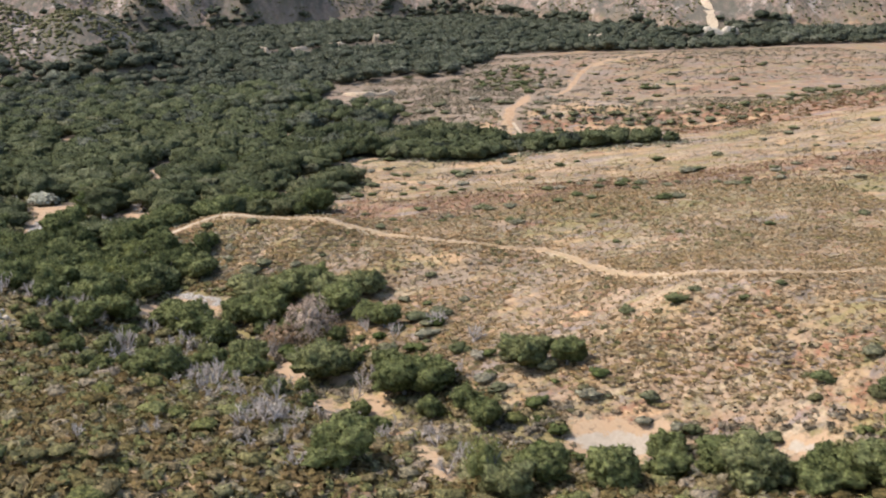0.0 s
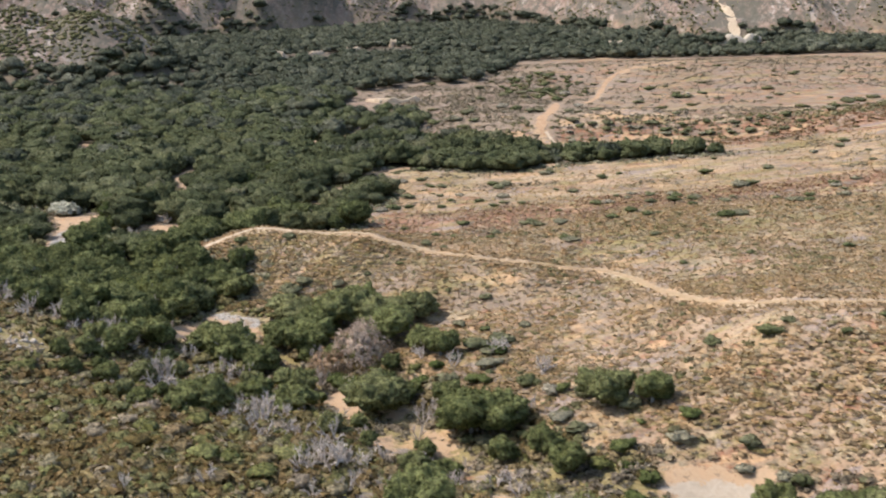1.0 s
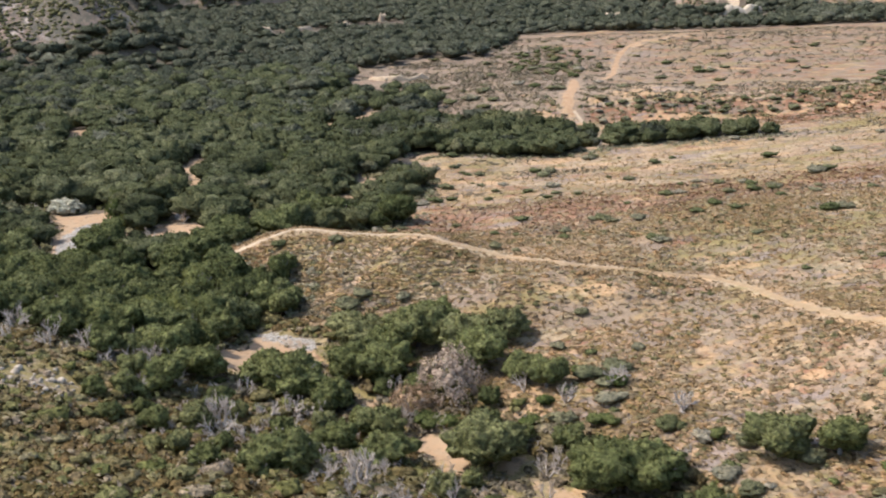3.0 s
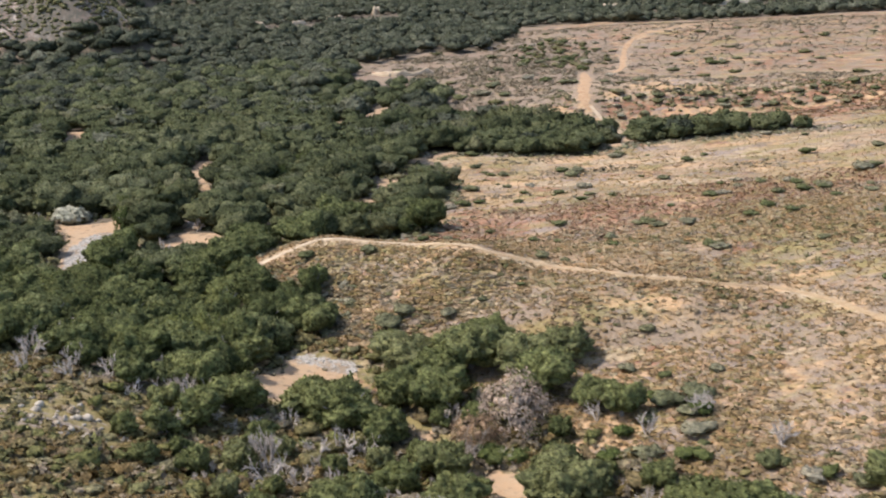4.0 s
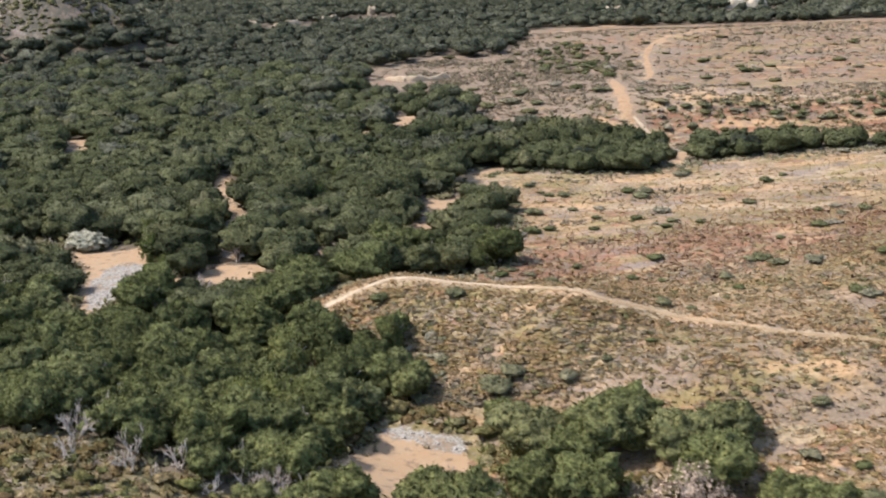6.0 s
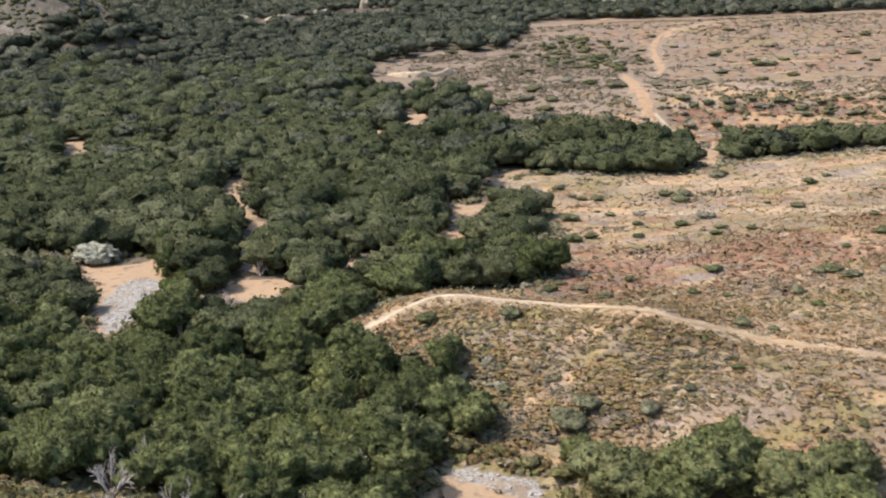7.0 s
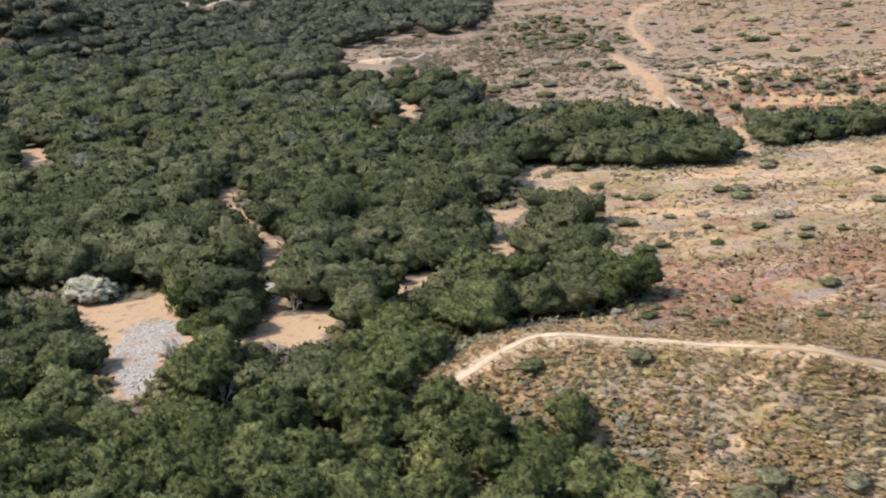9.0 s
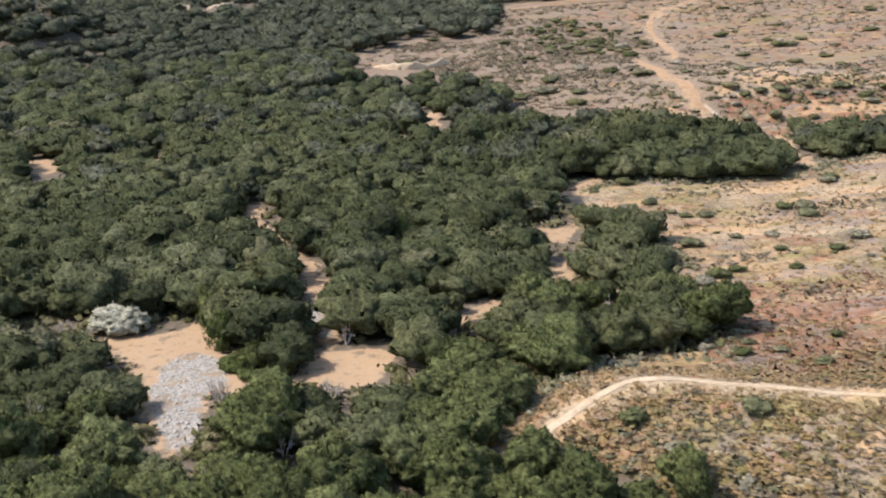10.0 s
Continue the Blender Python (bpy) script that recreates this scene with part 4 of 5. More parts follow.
def clears_view(x, y, tall):
    """False for trees that would hide the sandy clearings or the bank behind them from the camera."""
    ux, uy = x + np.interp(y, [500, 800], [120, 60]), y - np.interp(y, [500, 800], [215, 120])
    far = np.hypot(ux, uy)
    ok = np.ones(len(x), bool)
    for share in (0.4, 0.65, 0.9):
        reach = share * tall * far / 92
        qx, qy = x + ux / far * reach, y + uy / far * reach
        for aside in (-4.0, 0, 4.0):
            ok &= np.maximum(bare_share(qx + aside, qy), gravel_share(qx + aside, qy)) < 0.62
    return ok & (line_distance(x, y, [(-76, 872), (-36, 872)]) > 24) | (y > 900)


wx, wy = woodland_points(-380, 175, 322, 760, 7.8)
seen = wx > -0.41 * wy - 32
wx, wy = wx[seen], wy[seen]
for ox, oy, r in RAVINE_OAKS + MORE_RAVINE_OAKS + LIGHT_OAKS + [(-108, 396, 7.5)]:
    far = np.hypot(wx - ox, wy - oy) > r * 0.95
    wx, wy = wx[far], wy[far]
wr = RNG.uniform(0.0, 1.0, len(wx)) ** 1.6 * 4.8 + 3.6
wr = wr * (1 + 0.22 * value_noise(wx, wy, 45, 61))
clear = clears_view(wx, wy, wr * 0.93 + 2.6) & (np.hypot((wx + 172) / 10, (wy - 496) / 17) > 1) & (np.hypot((wx + 187) / 20, (wy - 503) / 13) > 1)
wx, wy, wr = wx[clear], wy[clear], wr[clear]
# crowns keep clear of the sand
wr = np.where(bare_share(wx + 3, wy) + bare_share(wx - 3, wy) + bare_share(wx, wy - 4) > 0.6, wr * 0.72, wr)
near = (wx > -190) & (wy < 440 + 0.32 * (wx + 190) + 34 * value_noise(wx, wy, 26, 64) + RNG.uniform(-16, 16, len(wx)))
for x, y, r in zip(wx[near], wy[near], wr[near]):
    tree("oak_tree", float(x), float(y), float(r), float(r * RNG.uniform(0.75, 1.2) + 2.4), OAK_CROWNS[count % 9], OAK_TRUNKS[count % 3],
         "dark green live oak crowded in the creek woodland", group="woodland oaks", turn=float(RNG.uniform(0, 6.28)))
    count += 1

MID_NEAR_CROWNS = [oak_form(RNG, 8, 36, 190, 0.07, level=3, knob=(0.16, 0.3), rough=0.1) for _ in range(8)]
MID_CROWNS = [oak_form(RNG, 7, 28, 90, 0.09, level=3, knob=(0.16, 0.32), rough=0.12) for _ in range(8)]
FAR_CROWNS = [oak_form(RNG, 6, 16, 24, 0.15, level=2, knob=(0.2, 0.36), rough=0.14) for _ in range(8)]
mx, my, mr = wx[~near], wy[~near], wr[~near] * 1.12
odd = (RNG.random(len(mx)) + 0.35 * value_noise(mx, my, 70, 63)) > 0.93
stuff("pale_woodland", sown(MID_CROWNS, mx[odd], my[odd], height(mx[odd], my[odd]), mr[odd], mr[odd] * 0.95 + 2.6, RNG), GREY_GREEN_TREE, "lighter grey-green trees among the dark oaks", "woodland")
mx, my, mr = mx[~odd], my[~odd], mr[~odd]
# the haze-tinted leaves take over gradually with distance
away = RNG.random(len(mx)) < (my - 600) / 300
for name, kind, leaves, words in (("oak_woodland", ~away, OAK, "dense dark green oak woodland on the valley floor"), ("shady_oak_woodland", away, HAZY_OAK, "oaks mixed into the valley woodland, tinted darker and bluer for haze")):
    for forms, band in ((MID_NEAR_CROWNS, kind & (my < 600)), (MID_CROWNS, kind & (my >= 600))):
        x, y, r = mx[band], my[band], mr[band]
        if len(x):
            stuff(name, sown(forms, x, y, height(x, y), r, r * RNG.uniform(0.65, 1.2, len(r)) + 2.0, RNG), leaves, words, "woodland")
nx, ny = woodland_points(-420, 40, 760, 960, 9.6)
seen = nx > -0.40 * ny - 20
nx, ny = nx[seen], ny[seen]
nr = (4.2 + 4.8 * RNG.random(len(nx)) ** 1.6) * (1 + 0.2 * value_noise(nx, ny, 60, 62))
clear = clears_view(nx, ny, nr * 0.9 + 2.2)
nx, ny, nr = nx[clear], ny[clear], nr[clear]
OUTER_CROWNS = [oak_form(RNG, 7, 24, 60, 0.10, level=2, knob=(0.18, 0.34), rough=0.13) for _ in range(6)]
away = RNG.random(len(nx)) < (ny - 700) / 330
for kind, leaves, words in ((~away, OAK, "dense dark green oak woodland farther up the valley floor"), (away, HAZY_OAK, "oaks of the valley woodland, tinted bluer for haze")):
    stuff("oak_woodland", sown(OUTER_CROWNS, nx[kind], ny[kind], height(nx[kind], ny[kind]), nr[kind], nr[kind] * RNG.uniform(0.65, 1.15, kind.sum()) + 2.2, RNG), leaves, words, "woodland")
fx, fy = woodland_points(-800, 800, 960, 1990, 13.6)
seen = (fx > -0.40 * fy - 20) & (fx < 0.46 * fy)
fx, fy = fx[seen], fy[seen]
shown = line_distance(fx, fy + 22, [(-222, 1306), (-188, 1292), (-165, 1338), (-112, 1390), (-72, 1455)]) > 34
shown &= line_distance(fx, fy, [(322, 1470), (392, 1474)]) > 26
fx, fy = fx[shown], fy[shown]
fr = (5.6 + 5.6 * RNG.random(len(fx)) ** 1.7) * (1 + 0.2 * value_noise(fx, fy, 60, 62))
clear = clears_view(fx, fy, fr * 0.9 + 2.2)
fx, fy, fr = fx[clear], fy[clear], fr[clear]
stuff("far_oak_woodland", sown(FAR_CROWNS, fx, fy, height(fx, fy), fr, fr * RNG.uniform(0.6, 1.15, len(fr)) + 2.2, RNG), HAZY_OAK, "far dark green woodland below the mountain foot", "woodland")

# single bushes
BUSH_FORMS = [oak_form(RNG, 7, 26, 240, 0.075, low=0.0, level=3, rough=0.1) for _ in range(5)]
BUSH_STEMS = [raw_mesh("stem", *trunk_form(RNG, 6, 0.6, 0.04), BARK) for _ in range(2)]
BUSHES = {m.name: [leafy("foliage", b, m) for b in BUSH_FORMS] for m in (BUSH, FRESH, GREY_LEAF, PALE_LEAF, SCRUB_GREEN)}


def bush(k, x, y, r, material, label, tall=0.95):
    ob = new("bush")
    ob.empty_display_size = 0.3
    part("stem", BUSH_STEMS[k % 2], ob), part("foliage", BUSHES[material.name][k % 5], ob)
    ob.matrix_world = Matrix.LocRotScale((x, y, float(height(x, y)) - 0.1), Euler((0, 0, 2.1 * k)), (r, r, r * tall))
    return tagged(ob, label, "bush", "scattered bushes")


SLOPE_BUSHES = [(78, 225, 2.9), (88, 226, 2.6), (57, 273, 3.0), (62, 276, 2.0), (71, 264, 1.6), (-4, 350, 2.1), (6, 327, 1.8), (45, 240, 2.4), (43, 235, 2.0), (52, 228, 2.6), (65, 215, 2.6),
                (32, 245, 2.8), (46, 281, 2.4), (-49, 372, 2.3), (-22, 400, 2.3), (-16, 397, 1.4), (-40, 376, 1.4), (-30, 379, 1.3), (-12, 334, 2.2), (-5, 328, 1.8), (-87, 420, 2.6), (-69, 413, 2.6), (81, 268, 1.6)]
MEADOW_BUSHES = [(-49, 461, 1.7), (-31, 459, 2.0), (0, 413, 2.0), (18, 437, 2.6), (24, 401, 2.4), (-36, 580, 2.6), (-17, 564, 2.9), (-22, 566, 2.2), (13, 563, 3.6), (5, 501, 2.1), (-18, 540, 2.0),
                 (-1, 517, 2.4), (-17, 506, 2.1), (41, 529, 2.6), (58, 561, 3.0), (34, 589, 3.2), (17, 504, 2.2), (44, 475, 3.2), (49, 477, 2.8), (79, 492, 2.6), (83, 476, 3.2)]
MORE_MEADOW_BUSHES = [(52, 439, 3.0), (-37, 505, 3.4), (-42, 502, 3.0), (-31, 509, 2.3), (-45, 455, 1.8), (-53, 455, 2.3), (-41, 445, 2.3), (10, 526, 3.2), (-27, 607, 3.4), (-27, 583, 2.5),
                      (-13, 523, 2.2), (57, 508, 2.0), (64, 512, 2.2), (70, 503, 2.4), (60, 497, 2.0), (36, 592, 3.0), (-32, 536, 3.6)]
EAST_BUSHES = [(109, 508, 4.4), (114, 510, 3.4), (112, 440, 3.4), (117, 441, 2.8), (81, 415, 3.6), (86, 416, 3.2), (81, 470, 2.6), (79, 498, 2.6), (64, 465, 3.0), (44, 430, 2.8), (26, 398, 2.8), (16, 444, 2.8), (135, 363, 2.4), (55, 358, 1.6),
               (103, 356, 2.0), (132, 550, 3.0), (104, 552, 3.6), (166, 468, 2.6), (53, 395, 2.1), (75, 359, 1.7), (140, 480, 2.6), (73, 467, 3.2), (85, 484, 2.6), (76, 446, 2.4), (184, 603, 3.4)]
BANK_BUSHES = [(108, 727, 3.8), (116, 711, 3.4), (126, 709, 3.4), (137, 707, 3.2), (153, 704, 3.4), (170, 713, 2.8), (182, 698, 3.4), (193, 702, 2.8), (259, 817, 6.0), (268, 819, 5.0), (157, 889, 5.2), (165, 890, 4.4), (147, 951, 5.0), (124, 863, 4.2),
               (-1, 805, 5.8), (33, 815, 4.8), (26, 845, 4.0), (67, 952, 6.0), (80, 940, 5.2), (13, 969, 5.0), (129, 714, 3.2), (97, 723, 3.0), (62, 737, 3.4)]
NORTH_BUSHES = [(-10, 780, 6.0), (-23, 775, 5.0), (111, 727, 3.6), (68, 889, 5.5), (-56, 907, 4.6), (24, 837, 4.6), (42, 798, 4.4), (48, 803, 3.8), (66, 728, 3.0), (74, 730, 3.4), (84, 729, 3.6), (96, 730, 3.0),
                (60, 722, 2.6), (128, 722, 3.2), (143, 726, 3.0), (158, 720, 3.4), (176, 726, 3.0), (100, 722, 2.6), (-42, 862, 4.0), (12, 900, 4.4), (30, 920, 5.0), (44, 935, 4.6), (62, 945, 5.0), (78, 955, 4.4)]
k = 0
for spots, words in ((SLOPE_BUSHES, "rounded green bush on the dry scrub slope"), (MEADOW_BUSHES + MORE_MEADOW_BUSHES + EAST_BUSHES, "low dusty green bush on the dry meadow"), (NORTH_BUSHES + BANK_BUSHES, "dark green bush on the far terrace")):
    for x, y, r in spots:
        bush(k, x, y, r, GREY_LEAF if k % 5 in (1, 3) else BUSH, words, 0.95 if spots is SLOPE_BUSHES else 0.72)
        k += 1
for x, y, r in ((-64, 373, 4.2), (-60, 376, 3.4), (-7, 315, 4.2), (-1, 316, 4.0), (-5, 301, 3.6), (-4, 309, 3.0), (9, 262, 3.2), (12, 256, 3.0)):
    bush(k, x, y, r, GREY_LEAF, "grey-green brush on the gully side", 0.7)
    k += 1
for x, y, r in ((24, 236, 2.6), (-44, 309, 3.4), (-38, 306, 3.0), (-18, 306, 2.6), (20, 229, 2.8), (27, 227, 2.2), (35, 251, 2.4), (-152, 476, 3.4), (-149, 470, 2.6), (-9, 318, 2.2), (-43, 308, 3.6), (-9, 293, 2.6), (-22, 299, 2.6)):
    bush(k, x, y, r, FRESH, "fresh green bush beside the dry wash", 0.9)
    k += 1
bx, by = scattered(-60, 95, 195, 320, 8.6, RNG)
ok = (line_distance(bx, by, [(85, 205), (52, 218), (22, 246), (2, 268), (-12, 300)]) < 13) & (bare_share(bx, by) < 0.3) & (line_distance(bx, by, WASH) > 3.5)
for ox, oy, r in RAVINE_OAKS + MORE_RAVINE_OAKS:
    ok &= np.hypot(bx - ox, by - oy) > r * 0.8
for x, y, f in zip(bx[ok], by[ok], RNG.random(ok.sum())):
    bush(k, float(x), float(y), 1.0 + 2.0 * float(f) ** 2, (BUSH, GREY_LEAF, FRESH, SCRUB_GREEN, BUSH)[k % 5], "tangled brush at the foot of the dry slope", 1.05)
    k += 1
SILVER = leafy("foliage", oak_form(RNG, 8, 46, 700, 0.05, low=0.0), PALE_LEAF)
BUSHES[PALE_LEAF.name] = [SILVER] * 5
bush(k, -176, 506, 6.8, PALE_LEAF, "big silver-grey bush at the edge of the sandy creek clearing", 0.85)

SOWN_BUSHES = [oak_form(RNG, 6, 14, 70, 0.11, low=0.0, level=2, knob=(0.2, 0.34), rough=0.13) for _ in range(6)]


# bushes sown by chance over the bank, the terrace and the meadow
def sow_bushes(name, x0, x1, y0, y1, step, share, low, high, materials, words, tall, keep):
    x, y = scattered(x0, x1, y0, y1, step, RNG)
    ok = (woods_depth(x, y) < -1) & (bare_share(x, y) < 0.4) & (track_gap(x, y) > 4) & keep(x, y) & (RNG.random(len(x)) < share)
    x, y = x[ok], y[ok]
    r = low + (high - low) * RNG.random(len(x)) ** 1.6
    pick = RNG.integers(0, len(materials), len(x))
    for j, material in enumerate(materials):
        i = pick == j
        stuff(name, sown(SOWN_BUSHES, x[i], y[i], height(x[i], y[i]) - 0.05, r[i], r[i] * tall, RNG), material, words, "bushes")


sow_bushes("bank_bushes", 62, 330, 696, 742, 11.0, 0.32, 1.2, 4.2, (SCRUB_GREEN, GREY_LEAF, BUSH), "dark green bush on the rust-coloured gully bank", 0.85, lambda x, y: x > 0)
sow_bushes("thicket_bushes", 20, 115, 880, 1080, 11.0, 0.7, 2.4, 5.0, (SCRUB_GREEN, BUSH), "dark bush in the thicket on the far terrace", 0.75, lambda x, y: np.hypot((x - 66) / 36, (y - 975) / 75) < 1)
sow_bushes("terrace_bushes", -20, 360, 755, 1130, 24.0, 0.5, 1.4, 6.0, (SCRUB_GREEN, GREY_LEAF), "low spreading bush on the far terrace", 0.45, lambda x, y: x < 0.42 * y)
sow_bushes("meadow_bushes", -30, 220, 425, 606, 15.0, 0.42, 1.0, 3.7, (GREY_LEAF, BUSH), "low grey-green bush on the dry meadow", 0.65, lambda x, y: fbm(x, y, 60, 3, 72) > -0.2)

# a pale willow in the ravine
WILLOW = leafy("crown", loose_form(RNG, 9, 44, 1100, 0.045, low=0.05), WILLOW_LEAF)
tree("willow_tree", 7, 197, 4.2, 11.5, WILLOW, OAK_TRUNKS[0], "light yellow-green willow at the bottom of the ravine")
tree("willow_tree", -108, 396, 5.8, 11.5, WILLOW, OAK_TRUNKS[1], "light yellow-green tree among the dark oaks", turn=1.0)

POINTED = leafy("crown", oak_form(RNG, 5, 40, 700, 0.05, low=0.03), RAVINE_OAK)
tree("oak_tree", -84.5, 399, 3.6, 10.0, POINTED, OAK_TRUNKS[2], "tall narrow dark green oak at the foot of the spur")

# leafy light green trees in the creek bed
SYCAMORE = leafy("crown", loose_form(RNG, 8, 44, 1300, 0.045, low=0.08), FRESH)
for k, (x, y, r, tall) in enumerate(((-154, 489, 4.0, 10.0), (-148, 474, 3.4, 6.5), (-156, 503, 4.2, 10.5), (-107, 560, 5.0, 9.5), (-100, 585, 5.2, 9.0))):
    tree("sycamore_tree", x, y, r, tall, SYCAMORE, OAK_TRUNKS[k % 3], "light green sycamore among the creek oaks", group="creek sycamores", turn=2.0 * k)

# a stand of lighter, yellow-green oaks at the head of the ravine
for k, (x, y, r) in enumerate(LIGHT_OAKS):
    tree("oak_tree", x, y, r, r + 3.2, WILLOW, OAK_TRUNKS[k % 3], "yellow-green young oak at the head of the ravine", group="light oaks", turn=1.9 * k)

# dead trees
BARE = [bare_form(RNG, 3) for _ in range(4)]
BARE_STEMS = [[(raw_mesh("stem", *w, DEADWOOD), raw_mesh("twigs", *t, DEADWOOD)) for w, t in form] for form in BARE]
DEAD_CROWN = leafy("dead_crown", loose_form(RNG, 10, 46, 3000, 0.027, core=0.34), DEAD_LEAF)


def dead_tree(k, x, y, r, tall, label, leaves=False):
    ob = new("dead_tree")
    ob.empty_display_size = 0.5
    for wood, twigs in BARE_STEMS[k]:
        tagged(part("twigs", twigs, part("stem", wood, ob)), kind="stuff")
    if leaves:
        part("dead_crown", DEAD_CROWN, ob, "dry pinkish brown leaves")
    ob.matrix_world = Matrix.LocRotScale((x, y, float(height(x, y)) - 0.1), Euler((0, 0, 1.3 * k + 0.7 * x)), (r, r, tall))
    return tagged(ob, label, "tree", "dead trees")


dead_tree(0, -38, 316.5, 8.4, 12.5, "dead oak with dry pinkish brown leaves in the ravine", True)
dead_tree(1, -46.5, 313, 5.2, 7.6, "dead oak with dry brown leaves beside a larger one", True)
GREY_DEAD = [(-105, 319, 5.0), (-99, 320, 3.6), (-86, 294, 4.6), (-80, 292, 3.6), (-38, 231, 5.0), (-34, 236, 4.4), (-43, 228, 4.0), (-21, 277, 3.4), (-73, 311, 4.2), (-56, 260, 3.4), (0, 207, 3.4), (-14, 304, 3.2),
             (-70, 205, 2.6), (-78, 308, 3.6), (-63, 262, 3.0), (-130, 333, 4.2), (-122, 330, 3.6), (-141, 340, 4.4), (-67, 316, 3.2), (-90, 300, 3.0), (3, 268, 3.4), (-48, 254, 3.0), (-58, 214, 2.6)]
GREY_DEAD += [(-22, 268, 2.6), (-12, 250, 2.4), (-6, 238, 2.8), (-2, 226, 3.0), (3, 214, 3.0), (-18, 281, 2.8), (-31, 296, 2.6), (12, 222, 2.6), (-14, 236, 2.6), (-139, 351, 4.2), (-129, 326, 3.8), (-104, 322, 5.0), (-89, 307, 3.8), (-107, 311, 3.6), (-76, 341, 3.6), (-69, 311, 3.8), (-84, 319, 3.2), (-140, 330, 3.4), (-22, 313, 3.4), (-109, 325, 3.8), (-51, 323, 3.6), (-40, 256, 4.2), (-70, 281, 3.6)]
for k, (x, y, r) in enumerate(GREY_DEAD):
    dead_tree(k % 4, x, y, r * 1.3, r * 1.4 + 1.8, "bare grey dead shrub tree among the brush")
BIG_BARE = [bare_form(np.random.default_rng(7 + j), 6) for j in range(3)]
BARE_STEMS += [[(raw_mesh("stem", *w, DEADWOOD), raw_mesh("twigs", *t, DEADWOOD)) for w, t in form] for form in BIG_BARE]
for k, (x, y, r, tall) in enumerate(((-106, 326, 5.0, 8.5), (-87, 301, 5.6, 11.0), (-56, 264, 5.6, 10.0), (-39, 234, 6.4, 8.5), (-48, 309, 4.4, 7.0), (-36, 238, 5.0, 7.5), (-2, 309, 5.0, 6.0), (8, 291, 4.6, 6.0))):
    dead_tree(4 + k % 3, x, y, r, tall, "tall bare grey dead tree standing over the ravine brush")
deadx, deady = woodland_points(-185, -60, 325, 600, 26)
for k, (x, y) in enumerate(zip(deadx, deady)):
    r = float(RNG.uniform(2.8, 4.4))
    if gravel_share(x, y) + bare_share(x + 2, y + 3) > 0.3:
        continue
    dead_tree(k % 4, float(x), float(y), r, r * 1.1 + 4.0, "bare grey dead tree among the woodland oaks")
gx, gy = scattered(-80, -18, 204, 304, 6.5, RNG)
ok = (line_distance(gx, gy, [(-66, 300), (-46, 250), (-28, 206)]) < 10) & (bare_share(gx, gy) < 0.35) & (RNG.random(len(gx)) < 0.4)
for k, (x, y) in enumerate(zip(gx[ok], gy[ok])):
    r = float(RNG.uniform(2.2, 4.0))
    dead_tree(k % 4, float(x), float(y), r, r * 1.3 + 0.8, "bare grey dead shrub tree at the edge of the chaparral")
for k, (x, y) in enumerate(zip(tx[fate > 0.6], ty[fate > 0.6])):
    r = float(RNG.uniform(2.4, 4.2))
    dead_tree(k % 4, float(x), float(y), r, r * 1.1 + 0.6, "bare grey dead shrub tree in the ravine thicket")

# boulders on the near slope and stones of the creek bed
STONES = [raw_mesh("boulder", *stone_form(RNG), ROCK) for _ in range(4)]
for k in range(46):
    a, b = RNG.normal(-126, 7.5), RNG.normal(306, 4.0)
    ob = new("boulder", STONES[k % 4])
    s = float(0.4 + 1.25 * RNG.random() ** 2)
    ob.matrix_world = Matrix.LocRotScale((a, b, float(height(a, b)) + 0.1 * s), Euler((0, 0, k)), (s, s, s))
    tagged(ob, "pale sandstone boulder on the brushy slope", "boulder", "slope boulders")
for k in range(26):
    a, b = RNG.normal(165, 11), RNG.normal(905, 9)
    ob = new("boulder", STONES[k % 4])
    s = float(0.6 + 1.3 * RNG.random() ** 2)
    ob.matrix_world = Matrix.LocRotScale((a, b, float(height(a, b)) + 0.1 * s), Euler((0, 0, k)), (s, s, s))
    tagged(ob, "pale boulder of an outcrop on the far terrace", "boulder", "terrace boulders")
gx, gy = scattered(-172, -70, 335, 520, 1.45, RNG, 0.95)
bed = gravel_share(gx, gy) + 0.25 * value_noise(gx, gy, 4, 8) > 0.6
gx, gy = gx[bed], gy[bed]
gs = 0.08 + 0.55 * RNG.random(len(gx)) ** 3
CREEK_LOW = [(ICO[1][0] * (1, 0.8, 0.6) * (1 + RNG.uniform(-0.2, 0.2, (len(ICO[1][0]), 1))), ICO[1][1]) for _ in range(3)]
stuff("creek_stones", sown(CREEK_LOW, gx, gy, height(gx, gy), gs, gs, RNG), STONE, "white and grey stones of a dry creek bed", "stones")

# ---- brush and grass that nobody could count ----
SHRUBS = [shrub_form(RNG, 9, 0.34, lift=1.0) for _ in range(9)]
SOFT_SHRUBS = [shrub_form(RNG, 14, 0.27, lift=1.8) for _ in range(5)]
FINE_SHRUBS = [shrub_form(RNG, 8, 0.38, lift=1.2) for _ in range(9)]
FAR_SHRUBS = [shrub_form(RNG, 7, 0.36, 0.65, 1.4) for _ in range(6)]
TUFTS = [tuft_form(RNG, 7) for _ in range(5)]


def open_ground(x, y, woods=0.5, bare=0.35, verge=2.6):
    return (woods_depth(x, y) < woods) & (bare_share(x, y) < bare) & (gravel_share(x, y) < 0.3) & (track_gap(x, y) > verge + 1.2 * value_noise(x, y, 6, 33)) & (line_distance(x, y, ERODED) > 0.9 + 1.1 * value_noise(x, y, 5, 34))


def thinning(x, y, x0, x1, y0):
    """True within a stretch whose border frays out."""
    fray = 26 * fbm(x, y, 30, 3, 81)
    return (x > x0 + fray) & (x < x1 - fray) & (y > y0 + fray)


